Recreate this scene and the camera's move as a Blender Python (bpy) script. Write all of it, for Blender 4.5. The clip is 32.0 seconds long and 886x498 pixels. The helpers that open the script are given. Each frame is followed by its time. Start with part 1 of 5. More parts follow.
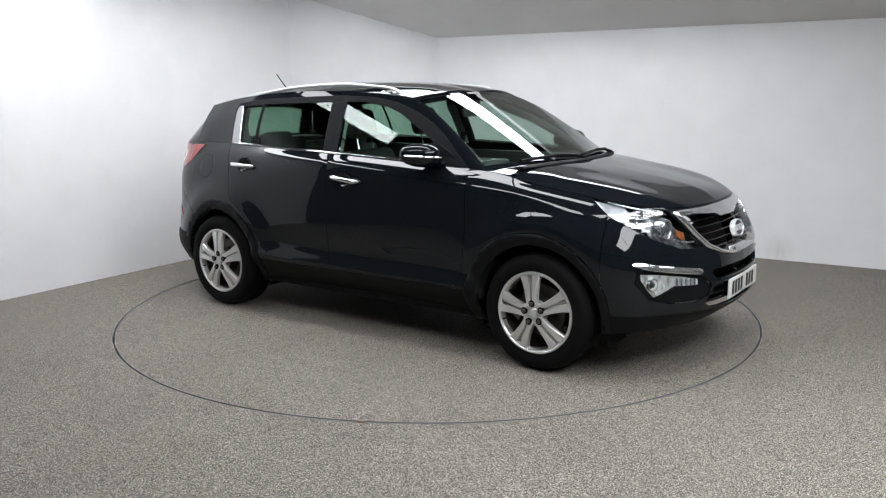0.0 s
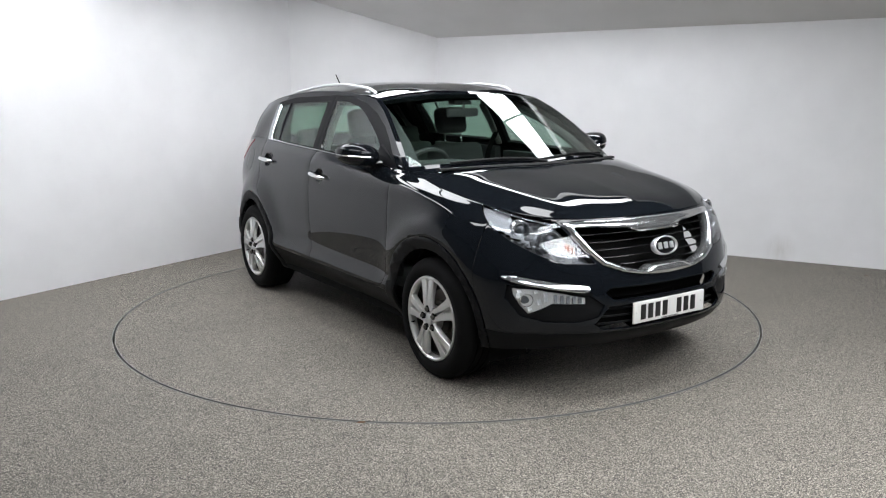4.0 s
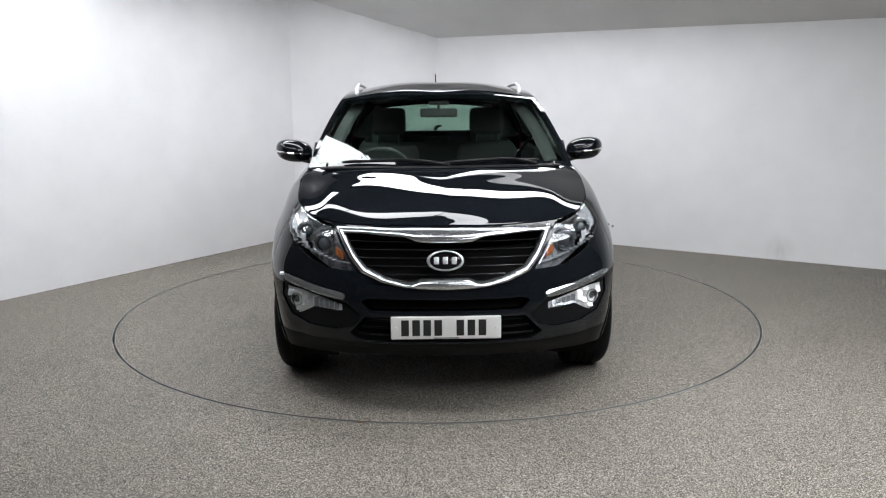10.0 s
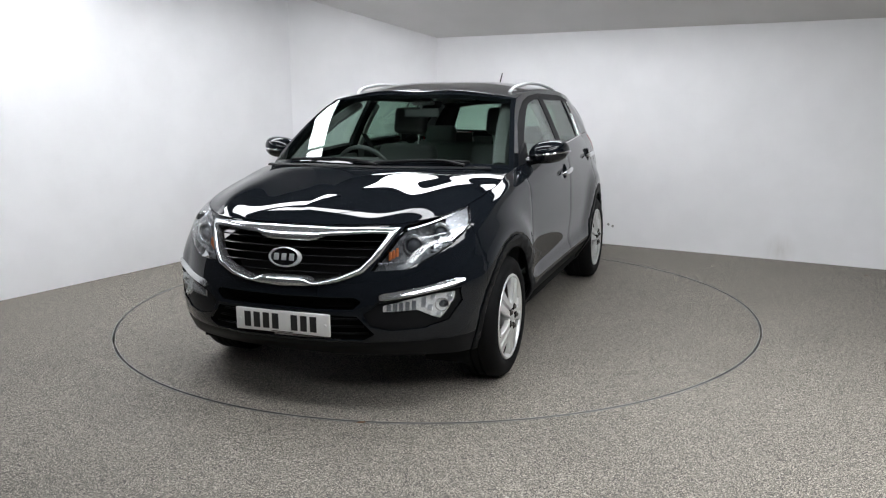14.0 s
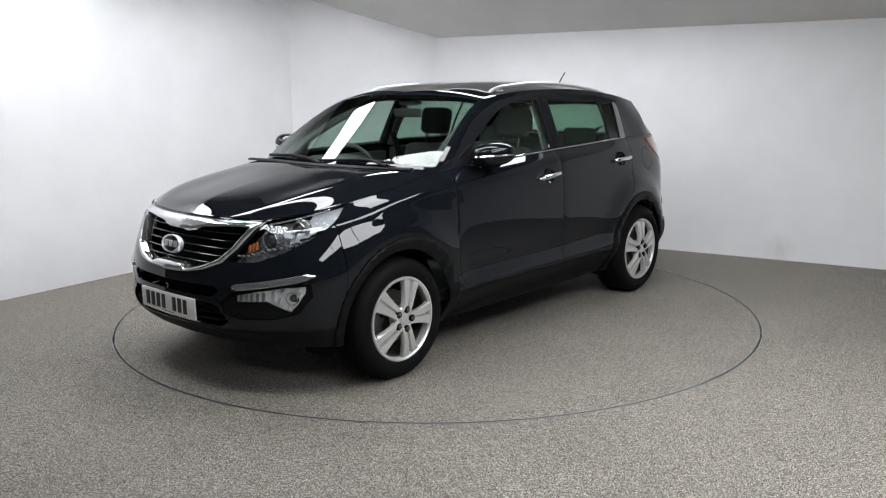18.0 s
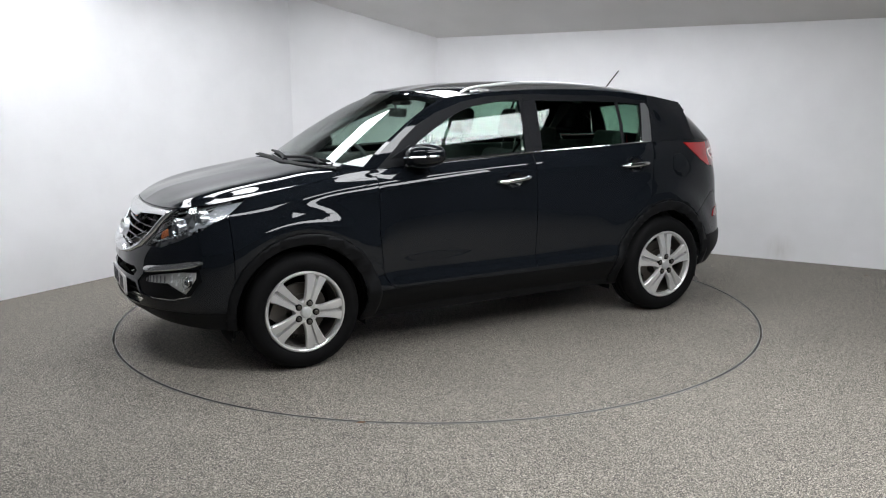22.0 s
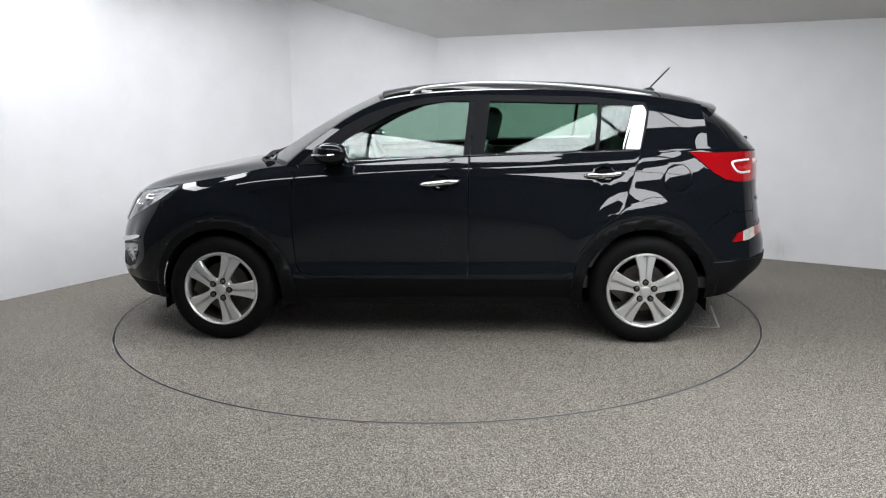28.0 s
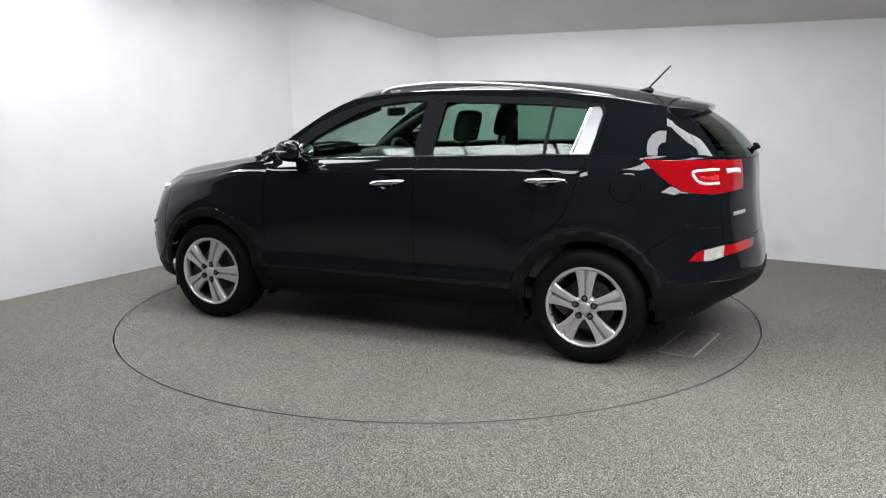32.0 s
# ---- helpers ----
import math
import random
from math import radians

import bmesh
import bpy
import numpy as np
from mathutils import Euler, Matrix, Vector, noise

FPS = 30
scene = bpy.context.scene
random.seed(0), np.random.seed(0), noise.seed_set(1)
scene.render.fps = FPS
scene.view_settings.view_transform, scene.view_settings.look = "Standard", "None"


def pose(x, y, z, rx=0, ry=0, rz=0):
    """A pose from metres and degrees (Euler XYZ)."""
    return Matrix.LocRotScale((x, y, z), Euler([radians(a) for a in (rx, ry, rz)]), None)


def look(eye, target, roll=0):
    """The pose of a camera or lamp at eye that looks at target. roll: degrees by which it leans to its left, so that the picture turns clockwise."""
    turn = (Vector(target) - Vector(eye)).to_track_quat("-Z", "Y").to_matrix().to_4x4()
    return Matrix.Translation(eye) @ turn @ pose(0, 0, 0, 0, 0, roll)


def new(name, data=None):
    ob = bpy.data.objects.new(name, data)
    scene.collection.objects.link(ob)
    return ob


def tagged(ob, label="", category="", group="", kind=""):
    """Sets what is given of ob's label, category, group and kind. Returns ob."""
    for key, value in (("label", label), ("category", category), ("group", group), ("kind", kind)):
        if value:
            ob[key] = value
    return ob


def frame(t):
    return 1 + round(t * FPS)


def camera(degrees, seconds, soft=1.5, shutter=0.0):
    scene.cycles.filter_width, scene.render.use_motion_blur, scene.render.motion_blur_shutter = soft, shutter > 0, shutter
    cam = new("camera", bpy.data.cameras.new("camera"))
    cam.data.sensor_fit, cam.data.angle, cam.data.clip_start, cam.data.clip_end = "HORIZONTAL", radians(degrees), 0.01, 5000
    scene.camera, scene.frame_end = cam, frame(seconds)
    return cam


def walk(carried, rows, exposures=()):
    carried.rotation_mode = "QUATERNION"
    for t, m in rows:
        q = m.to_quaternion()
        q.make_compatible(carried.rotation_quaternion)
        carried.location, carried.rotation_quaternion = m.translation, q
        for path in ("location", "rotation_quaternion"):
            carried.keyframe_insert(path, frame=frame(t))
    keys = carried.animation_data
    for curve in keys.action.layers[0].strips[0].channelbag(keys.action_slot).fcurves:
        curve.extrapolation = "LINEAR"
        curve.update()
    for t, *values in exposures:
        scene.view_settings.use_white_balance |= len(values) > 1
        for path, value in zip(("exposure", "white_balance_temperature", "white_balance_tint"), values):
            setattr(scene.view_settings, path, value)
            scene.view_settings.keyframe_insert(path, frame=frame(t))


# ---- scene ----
from mathutils.bvhtree import BVHTree

cam = camera(55.89, 32.0, soft=1.15)
EYE = Vector((0.0, -5.971, 1.553))
AIM = Vector((0.0068, 0.9824, -0.1867))
walk(cam, [(0, look(EYE, EYE + AIM, -0.47)), (32, look(EYE, EYE + AIM, -0.47))])

# world: no daylight reaches the closed studio, only a faint grey
world = bpy.data.worlds.new("world")
scene.world = world
world.use_nodes = True
world.node_tree.nodes["Background"].inputs[0].default_value = (0.5, 0.5, 0.52, 1)
world.node_tree.nodes["Background"].inputs[1].default_value = 0.05
scene.view_settings.exposure = 0.0
LIGHT_POWER = 14.2


# ---- materials ----
def mat(name, color, rough=0.5, metal=0.0, **extra):
    m = bpy.data.materials.new(name)
    m.use_nodes = True
    b = m.node_tree.nodes["Principled BSDF"]
    b.inputs["Base Color"].default_value = (*color, 1)
    b.inputs["Roughness"].default_value = rough
    b.inputs["Metallic"].default_value = metal
    for key, value in extra.items():
        b.inputs[key.replace("_", " ")].default_value = value
    return m


def link(m, a, b):
    m.node_tree.links.new(a, b)


def textured(m, kind="noise", scale=200.0, bump=0.1, dist=0.002, colors=None, rough=None, detail=3.0):
    """Adds grain to a material: relief, and optionally a colour ramp and a roughness range."""
    nt = m.node_tree
    b = nt.nodes["Principled BSDF"]
    co = nt.nodes.new("ShaderNodeTexCoord")
    if kind == "noise":
        tex = nt.nodes.new("ShaderNodeTexNoise")
        tex.inputs["Detail"].default_value = detail
        out = tex.outputs["Fac"]
    else:
        tex = nt.nodes.new("ShaderNodeTexVoronoi")
        out = tex.outputs["Distance"]
    tex.inputs["Scale"].default_value = scale
    link(m, co.outputs["Object"], tex.inputs["Vector"])
    if bump:
        bp = nt.nodes.new("ShaderNodeBump")
        bp.inputs["Strength"].default_value = bump
        bp.inputs["Distance"].default_value = dist
        link(m, out, bp.inputs["Height"])
        link(m, bp.outputs["Normal"], b.inputs["Normal"])
    if colors:
        ramp = nt.nodes.new("ShaderNodeValToRGB")
        ramp.color_ramp.elements[0].position, ramp.color_ramp.elements[1].position = 0.35, 0.65
        for e, c in zip(ramp.color_ramp.elements, colors):
            e.color = (*c, 1)
        link(m, out, ramp.inputs["Fac"])
        link(m, ramp.outputs["Color"], b.inputs["Base Color"])
    if rough:
        mr = nt.nodes.new("ShaderNodeMapRange")
        mr.inputs["To Min"].default_value, mr.inputs["To Max"].default_value = rough
        link(m, out, mr.inputs["Value"])
        link(m, mr.outputs["Result"], b.inputs["Roughness"])
    return m


def emit(name, color, strength):
    m = mat(name, color)
    b = m.node_tree.nodes["Principled BSDF"]
    b.inputs["Emission Color"].default_value = (*color, 1)
    b.inputs["Emission Strength"].default_value = strength
    return m


def pane(name, tint, rough=0.0):
    """Thin tinted glass: clear straight through, with a mirror-like film on top."""
    m = bpy.data.materials.new(name)
    m.use_nodes = True
    nt = m.node_tree
    nt.nodes.remove(nt.nodes["Principled BSDF"])
    clear = nt.nodes.new("ShaderNodeBsdfTransparent")
    clear.inputs[0].default_value = (*tint, 1)
    gloss = nt.nodes.new("ShaderNodeBsdfGlossy")
    gloss.inputs["Roughness"].default_value = rough
    facing = nt.nodes.new("ShaderNodeLayerWeight")
    facing.inputs["Blend"].default_value = 0.5
    power = nt.nodes.new("ShaderNodeMath")
    power.operation = "POWER"
    power.inputs[1].default_value = 4.5
    link(m, facing.outputs["Facing"], power.inputs[0])
    film = nt.nodes.new("ShaderNodeMapRange")
    film.inputs["To Min"].default_value, film.inputs["To Max"].default_value = 0.036, 0.95
    link(m, power.outputs[0], film.inputs["Value"])
    mix = nt.nodes.new("ShaderNodeMixShader")
    link(m, film.outputs[0], mix.inputs[0])
    link(m, clear.outputs[0], mix.inputs[1])
    link(m, gloss.outputs[0], mix.inputs[2])
    link(m, mix.outputs[0], nt.nodes["Material Output"].inputs[0])
    return m


PAINT = mat("black_paint", (0.0062, 0.0078, 0.0102), 0.3, 0.0, Coat_Weight=1.0, Coat_Roughness=0.012, Coat_IOR=1.42, Specular_IOR_Level=0.0)
PAINT = textured(PAINT, "noise", 900, 0.0, rough=(0.25, 0.4))
TRIM = textured(mat("rough_plastic", (0.0052, 0.0055, 0.0062), 0.5, 0.0, Specular_IOR_Level=0.14), "noise", 1400, 0.25, 0.0006, rough=(0.42, 0.6))
GLOSSY = mat("piano_black", (0.008, 0.008, 0.009), 0.08)
PILLAR = textured(mat("pillar_film", (0.0065, 0.007, 0.0085), 0.45, 0.0, Specular_IOR_Level=0.1), "noise", 700, 0.05, 0.0004)
RUBBER = textured(mat("tyre_rubber", (0.0045, 0.0045, 0.0048), 0.7, 0.0, Specular_IOR_Level=0.1), "noise", 160, 0.3, 0.001, rough=(0.55, 0.8))
ALLOY = textured(mat("silver_alloy", (0.66, 0.66, 0.65), 0.3, 0.6), "noise", 60, 0.0, rough=(0.25, 0.4))
CHROME = textured(mat("chrome", (0.82, 0.83, 0.84), 0.08, 1.0), "noise", 40, 0.0, rough=(0.05, 0.12))
SATIN = textured(mat("satin_silver", (0.72, 0.73, 0.74), 0.36, 0.7), "noise", 60, 0.0, rough=(0.32, 0.42))
PLATED = textured(mat("brushed_trim", (0.40, 0.41, 0.42), 0.3, 0.85), "noise", 60, 0.0, rough=(0.26, 0.36))
STEEL = textured(mat("brake_steel", (0.12, 0.11, 0.10), 0.45, 0.8), "noise", 90, 0.1, 0.0005)
DARK = textured(mat("underbody_black", (0.006, 0.006, 0.006), 0.85, 0.0, Specular_IOR_Level=0.1), "noise", 50, 0.2, 0.002)
FABRIC = textured(mat("seat_fabric", (0.075, 0.075, 0.077), 0.85), "noise", 700, 0.3, 0.001)
CABIN = textured(mat("cabin_plastic", (0.085, 0.085, 0.087), 0.6), "noise", 500, 0.2, 0.0008)
LINING = textured(mat("roof_lining", (0.34, 0.34, 0.33), 0.9), "noise", 500, 0.2, 0.0008)
SCREEN = pane("windscreen_glass", (0.84, 0.90, 0.87))
WINDOW = pane("tinted_glass", (0.78, 0.87, 0.825))
PRIVACY = pane("privacy_glass", (0.62, 0.74, 0.675))
LENS = pane("clear_lens", (0.93, 0.94, 0.95))
RED = mat("red_lens", (0.38, 0.004, 0.0075), 0.06, 0.0, Coat_Weight=1.0)
WHITELENS = textured(mat("clear_reflector", (0.82, 0.81, 0.79), 0.15, 0.1), "noise", 300, 0.2, 0.001)
AMBER = mat("amber_lens", (0.55, 0.17, 0.06), 0.15, 0.0, Coat_Weight=0.6)
PLATE = textured(mat("plate_white", (0.72, 0.72, 0.7), 0.35), "noise", 300, 0.0, rough=(0.3, 0.42))
BRIGHT = textured(mat("bright_chrome", (0.66, 0.67, 0.68), 0.2, 0.9), "noise", 40, 0.0, rough=(0.11, 0.18))
INK = mat("black_ink", (0.01, 0.01, 0.01), 0.5)


# ---- mesh helpers ----
def part(name, bm, material, parent, label="", smooth=True, sharp=40):
    me = bpy.data.meshes.new(name)
    bmesh.ops.recalc_face_normals(bm, faces=bm.faces)
    bm.to_mesh(me)
    bm.free()
    if smooth:
        me.polygons.foreach_set("use_smooth", [True] * len(me.polygons))
        me.set_sharp_from_angle(angle=radians(sharp))
    me.materials.append(material)
    ob = new(name, me)
    ob.parent = parent
    return tagged(ob, label)


def box(bm, lo, hi, m=None):
    c, s = (Vector(lo) + Vector(hi)) / 2, Vector(hi) - Vector(lo)
    mm = Matrix.Translation(c) @ Matrix.Diagonal((*s, 1))
    return bmesh.ops.create_cube(bm, size=1, matrix=(m @ mm) if m else mm)["verts"]


def rounded_box(lo, hi, r=0.01, seg=2, m=None):
    bm = bmesh.new()
    box(bm, lo, hi)
    bmesh.ops.bevel(bm, geom=bm.edges[:], offset=r, segments=seg, profile=0.6, affect="EDGES")
    if m:
        bmesh.ops.transform(bm, matrix=m, verts=bm.verts)
    return bm


def lathe(profile, n=48, m=None, bm=None, closed=False):
    """Turns a profile of (radius, depth) round the y axis."""
    bm = bm or bmesh.new()
    rings = []
    for k in range(n):
        a = 2 * math.pi * k / n
        rings.append([bm.verts.new((r * math.cos(a), d, r * math.sin(a))) for r, d in profile])
    for k in range(n):
        a, b = rings[k], rings[(k + 1) % n]
        for i in range(len(profile) - (0 if closed else 1)):
            j = (i + 1) % len(profile)
            bm.faces.new((a[i], a[j], b[j], b[i]))
    bmesh.ops.remove_doubles(bm, verts=bm.verts, dist=1e-5)
    if m:
        bmesh.ops.transform(bm, matrix=m, verts=bm.verts)
    return bm


def tube(points, r, n=8, flat=1.0, bm=None, taper=None):
    """A closed tube along points; flat squeezes it across its second axis."""
    bm = bm or bmesh.new()
    pts = [Vector(p) for p in points]
    rings = []
    for i, p in enumerate(pts):
        d = (pts[min(i + 1, len(pts) - 1)] - pts[max(i - 1, 0)]).normalized()
        up = Vector((0, 0, 1)) if abs(d.z) < 0.95 else Vector((1, 0, 0))
        s = d.cross(up).normalized()
        w = s.cross(d)
        k = r * (taper[i] if taper else 1)
        rings.append([bm.verts.new(p + s * k * math.cos(2 * math.pi * j / n) + w * k * flat * math.sin(2 * math.pi * j / n)) for j in range(n)])
    for a, b in zip(rings, rings[1:]):
        for j in range(n):
            bm.faces.new((a[j], a[(j + 1) % n], b[(j + 1) % n], b[j]))
    bm.faces.new(rings[0])
    bm.faces.new(rings[-1])
    return bm


def spline(pts, n):
    """Points of a smooth curve through pts, evenly many between each two."""
    p = [Vector(q) for q in pts]
    p = [p[0] * 2 - p[1]] + p + [p[-1] * 2 - p[-2]]
    out = []
    for i in range(1, len(p) - 2):
        for k in range(n):
            t = k / n
            out.append(0.5 * (2 * p[i] + (p[i + 1] - p[i - 1]) * t + (2 * p[i - 1] - 5 * p[i] + 4 * p[i + 1] - p[i + 2]) * t * t + (3 * p[i] - p[i - 1] - 3 * p[i + 1] + p[i + 2]) * t ** 3))
    return out + [p[-2]]


def at(curve, t):
    """The point at the share t of a dense polyline."""
    s = min(max(t, 0), 1) * (len(curve) - 1)
    i = min(int(s), len(curve) - 2)
    return curve[i].lerp(curve[i + 1], s - i)


def prism(outline, depth, m=None, bevel=0.0):
    """A flat outline in (x, z), extruded along y by depth."""
    bm = bmesh.new()
    f = bm.faces.new([bm.verts.new((x, 0, z)) for x, z in outline])
    ext = bmesh.ops.extrude_face_region(bm, geom=[f])
    bmesh.ops.translate(bm, vec=(0, depth, 0), verts=[v for v in ext["geom"] if isinstance(v, bmesh.types.BMVert)])
    if bevel:
        bmesh.ops.recalc_face_normals(bm, faces=bm.faces)
        bmesh.ops.bevel(bm, geom=bm.edges[:], offset=bevel, segments=2, profile=0.6, affect="EDGES")
    if m:
        bmesh.ops.transform(bm, matrix=m, verts=bm.verts)
    return bm


def mirrored(me, name):
    """The same mesh on the other side of the car."""
    bm = bmesh.new()
    bm.from_mesh(me)
    bmesh.ops.scale(bm, vec=(1, -1, 1), verts=bm.verts)
    bmesh.ops.reverse_faces(bm, faces=bm.faces)
    out = bpy.data.meshes.new(name)
    bm.to_mesh(out)
    bm.free()
    for mt in me.materials:
        out.materials.append(mt)
    return out


def both_sides(ob):
    """Copies a part of the car's one side, with its own pieces, to the other side."""
    twin = new(ob.name.split(".")[0], mirrored(ob.data, ob.name))
    twin.parent = ob.parent
    if "label" in ob:
        twin["label"] = ob["label"]
    for c in list(ob.children):
        t = new(c.name.split(".")[0], mirrored(c.data, c.name))
        t.parent = twin
        if "label" in c:
            t["label"] = c["label"]
    return twin



# ---- the room ----
def wall_material():
    m = textured(mat("white_wall_paint", (0.80, 0.80, 0.815), 0.6), "noise", 3.0, 0.0, colors=((0.775, 0.775, 0.79), (0.81, 0.81, 0.825)), detail=6)
    nt = m.node_tree
    co = nt.nodes.new("ShaderNodeTexCoord")
    n = nt.nodes.new("ShaderNodeTexNoise")
    n.inputs["Scale"].default_value, n.inputs["Detail"].default_value = 60, 4
    bp = nt.nodes.new("ShaderNodeBump")
    bp.inputs["Strength"].default_value, bp.inputs["Distance"].default_value = 0.12, 0.002
    link(m, co.outputs["Object"], n.inputs["Vector"])
    link(m, n.outputs["Fac"], bp.inputs["Height"])
    link(m, bp.outputs["Normal"], nt.nodes["Principled BSDF"].inputs["Normal"])
    # a faint run of dirty water low on the right-hand wall, and hand-height rubs here and there
    spot = nt.nodes.new("ShaderNodeMapping")
    spot.inputs["Location"].default_value = (-3.13 / .16, -1.5 / .16, -.10 / .16)
    spot.inputs["Scale"].default_value = (1 / .16, 1 / .16, 1 / .16)
    ball = nt.nodes.new("ShaderNodeTexGradient")
    ball.gradient_type = "SPHERICAL"
    link(m, co.outputs["Object"], spot.inputs["Vector"])
    link(m, spot.outputs["Vector"], ball.inputs["Vector"])
    runs = nt.nodes.new("ShaderNodeTexNoise")
    runs.inputs["Scale"].default_value, runs.inputs["Detail"].default_value = 1.0, 5
    stretch = nt.nodes.new("ShaderNodeMapping")
    stretch.inputs["Scale"].default_value = (40, 40, 6)
    link(m, co.outputs["Object"], stretch.inputs["Vector"])
    link(m, stretch.outputs["Vector"], runs.inputs["Vector"])
    amount = nt.nodes.new("ShaderNodeMath")
    amount.operation = "MULTIPLY"
    link(m, ball.outputs["Fac"], amount.inputs[0])
    link(m, runs.outputs["Fac"], amount.inputs[1])
    b = nt.nodes["Principled BSDF"]
    paint = b.inputs["Base Color"].links[0].from_socket
    mix = nt.nodes.new("ShaderNodeMix")
    mix.data_type = "RGBA"
    mix.inputs["B"].default_value = (0.56, 0.545, 0.53, 1)
    link(m, amount.outputs[0], mix.inputs["Factor"])
    link(m, paint, mix.inputs["A"])
    link(m, mix.outputs["Result"], b.inputs["Base Color"])
    return m


def gravel_material(name, dark, mid, light):
    """Fine stone chippings bound in resin: each chip with its own tone, and broad worn patches."""
    m = mat(name, mid, 0.75)
    nt = m.node_tree
    b = nt.nodes["Principled BSDF"]
    co = nt.nodes.new("ShaderNodeTexCoord")
    chips = nt.nodes.new("ShaderNodeTexVoronoi")
    chips.inputs["Scale"].default_value = 290
    link(m, co.outputs["Object"], chips.inputs["Vector"])
    sep = nt.nodes.new("ShaderNodeSeparateColor")
    link(m, chips.outputs["Color"], sep.inputs[0])
    ramp = nt.nodes.new("ShaderNodeValToRGB")
    el = ramp.color_ramp.elements
    el[0].position, el[0].color = 0.0, (*dark, 1)
    el[1].position, el[1].color = 1.0, (*light, 1)
    e = el.new(0.36)
    e.color = (mid[0] * .55, mid[1] * .54, mid[2] * .53, 1)
    e = el.new(0.62)
    e.color = (mid[0] * 1.75, mid[1] * 1.74, mid[2] * 1.72, 1)
    link(m, sep.outputs[0], ramp.inputs["Fac"])
    patch = nt.nodes.new("ShaderNodeTexNoise")
    patch.inputs["Scale"].default_value, patch.inputs["Detail"].default_value = 1.3, 5
    link(m, co.outputs["Object"], patch.inputs["Vector"])
    mr = nt.nodes.new("ShaderNodeMapRange")
    mr.inputs["From Min"].default_value, mr.inputs["From Max"].default_value = 0.3, 0.7
    mr.inputs["To Min"].default_value, mr.inputs["To Max"].default_value = 0.9, 1.06
    link(m, patch.outputs["Fac"], mr.inputs["Value"])
    mul = nt.nodes.new("ShaderNodeMix")
    mul.data_type, mul.blend_type = "RGBA", "MULTIPLY"
    mul.inputs["Factor"].default_value = 1.0
    link(m, ramp.outputs["Color"], mul.inputs["A"])
    link(m, mr.outputs["Result"], mul.inputs["B"])
    # clusters of paler and darker chips
    knots = nt.nodes.new("ShaderNodeTexNoise")
    knots.inputs["Scale"].default_value, knots.inputs["Detail"].default_value = 120, 2
    link(m, co.outputs["Object"], knots.inputs["Vector"])
    spread = nt.nodes.new("ShaderNodeMapRange")
    spread.inputs["From Min"].default_value, spread.inputs["From Max"].default_value = 0.3, 0.7
    spread.inputs["To Min"].default_value, spread.inputs["To Max"].default_value = 0.55, 1.40
    link(m, knots.outputs["Fac"], spread.inputs["Value"])
    tone = nt.nodes.new("ShaderNodeMix")
    tone.data_type, tone.blend_type = "RGBA", "MULTIPLY"
    tone.inputs["Factor"].default_value = 1.0
    link(m, mul.outputs["Result"], tone.inputs["A"])
    link(m, spread.outputs["Result"], tone.inputs["B"])
    link(m, tone.outputs["Result"], b.inputs["Base Color"])
    bp = nt.nodes.new("ShaderNodeBump")
    bp.inputs["Strength"].default_value, bp.inputs["Distance"].default_value = 0.5, 0.002
    bp.invert = True
    link(m, chips.outputs["Distance"], bp.inputs["Height"])
    link(m, bp.outputs["Normal"], b.inputs["Normal"])
    return m


WALL = wall_material()
CEIL = textured(mat("ceiling_paint", (0.76, 0.755, 0.745), 0.8), "noise", 2.0, 0.0, colors=((0.745, 0.74, 0.73), (0.775, 0.77, 0.76)))
BLACKWALL = textured(mat("dark_partition", (0.06, 0.06, 0.064), 0.8), "noise", 8, 0.1, 0.003)
DARKCEIL = textured(mat("dark_ceiling", (0.03, 0.03, 0.032), 0.9), "noise", 8, 0.1, 0.003)
FLOOR = gravel_material("resin_gravel", (0.010, 0.0085, 0.007), (0.121, 0.110, 0.092), (0.45, 0.415, 0.362))
METAL = textured(mat("steel_edge", (0.30, 0.30, 0.29), 0.5, 0.5), "noise", 80, 0.1, 0.0005)
PANEL_LIGHT = emit("light_diffuser", (0.945, 0.965, 1.0), LIGHT_POWER)

DISC_R = 2.237
# corners of the walls on the plan, from the left behind the camera round to the right behind it
PLAN = [(-4.12, -.95), (-1.53, 3.04), (0.02, 3.465), (6.6, -.68), (6.2, -8.6), (-6.2, -8.6)]


def in_plane_wall(name, p, q, z0, z1, material, label, thick=0.12):
    """A wall between two plan points; z1 may differ at its ends."""
    a, b = Vector((*p, 0)), Vector((*q, 0))
    n = Vector((-(b - a).y, (b - a).x, 0)).normalized() * thick
    bm = bmesh.new()
    lo = [bm.verts.new((v.x, v.y, z0)) for v in (a, b, b + n, a + n)]
    hi = [bm.verts.new((v.x, v.y, z)) for v, z in zip((a, b, b + n, a + n), (z1[0], z1[1], z1[1], z1[0]))]
    for i in range(4):
        j = (i + 1) % 4
        bm.faces.new((lo[i], lo[j], hi[j], hi[i]))
    bm.faces.new(lo[::-1])
    bm.faces.new(hi)
    return tagged(part(name, bm, material, None, smooth=False), label, "wall", kind="structure")


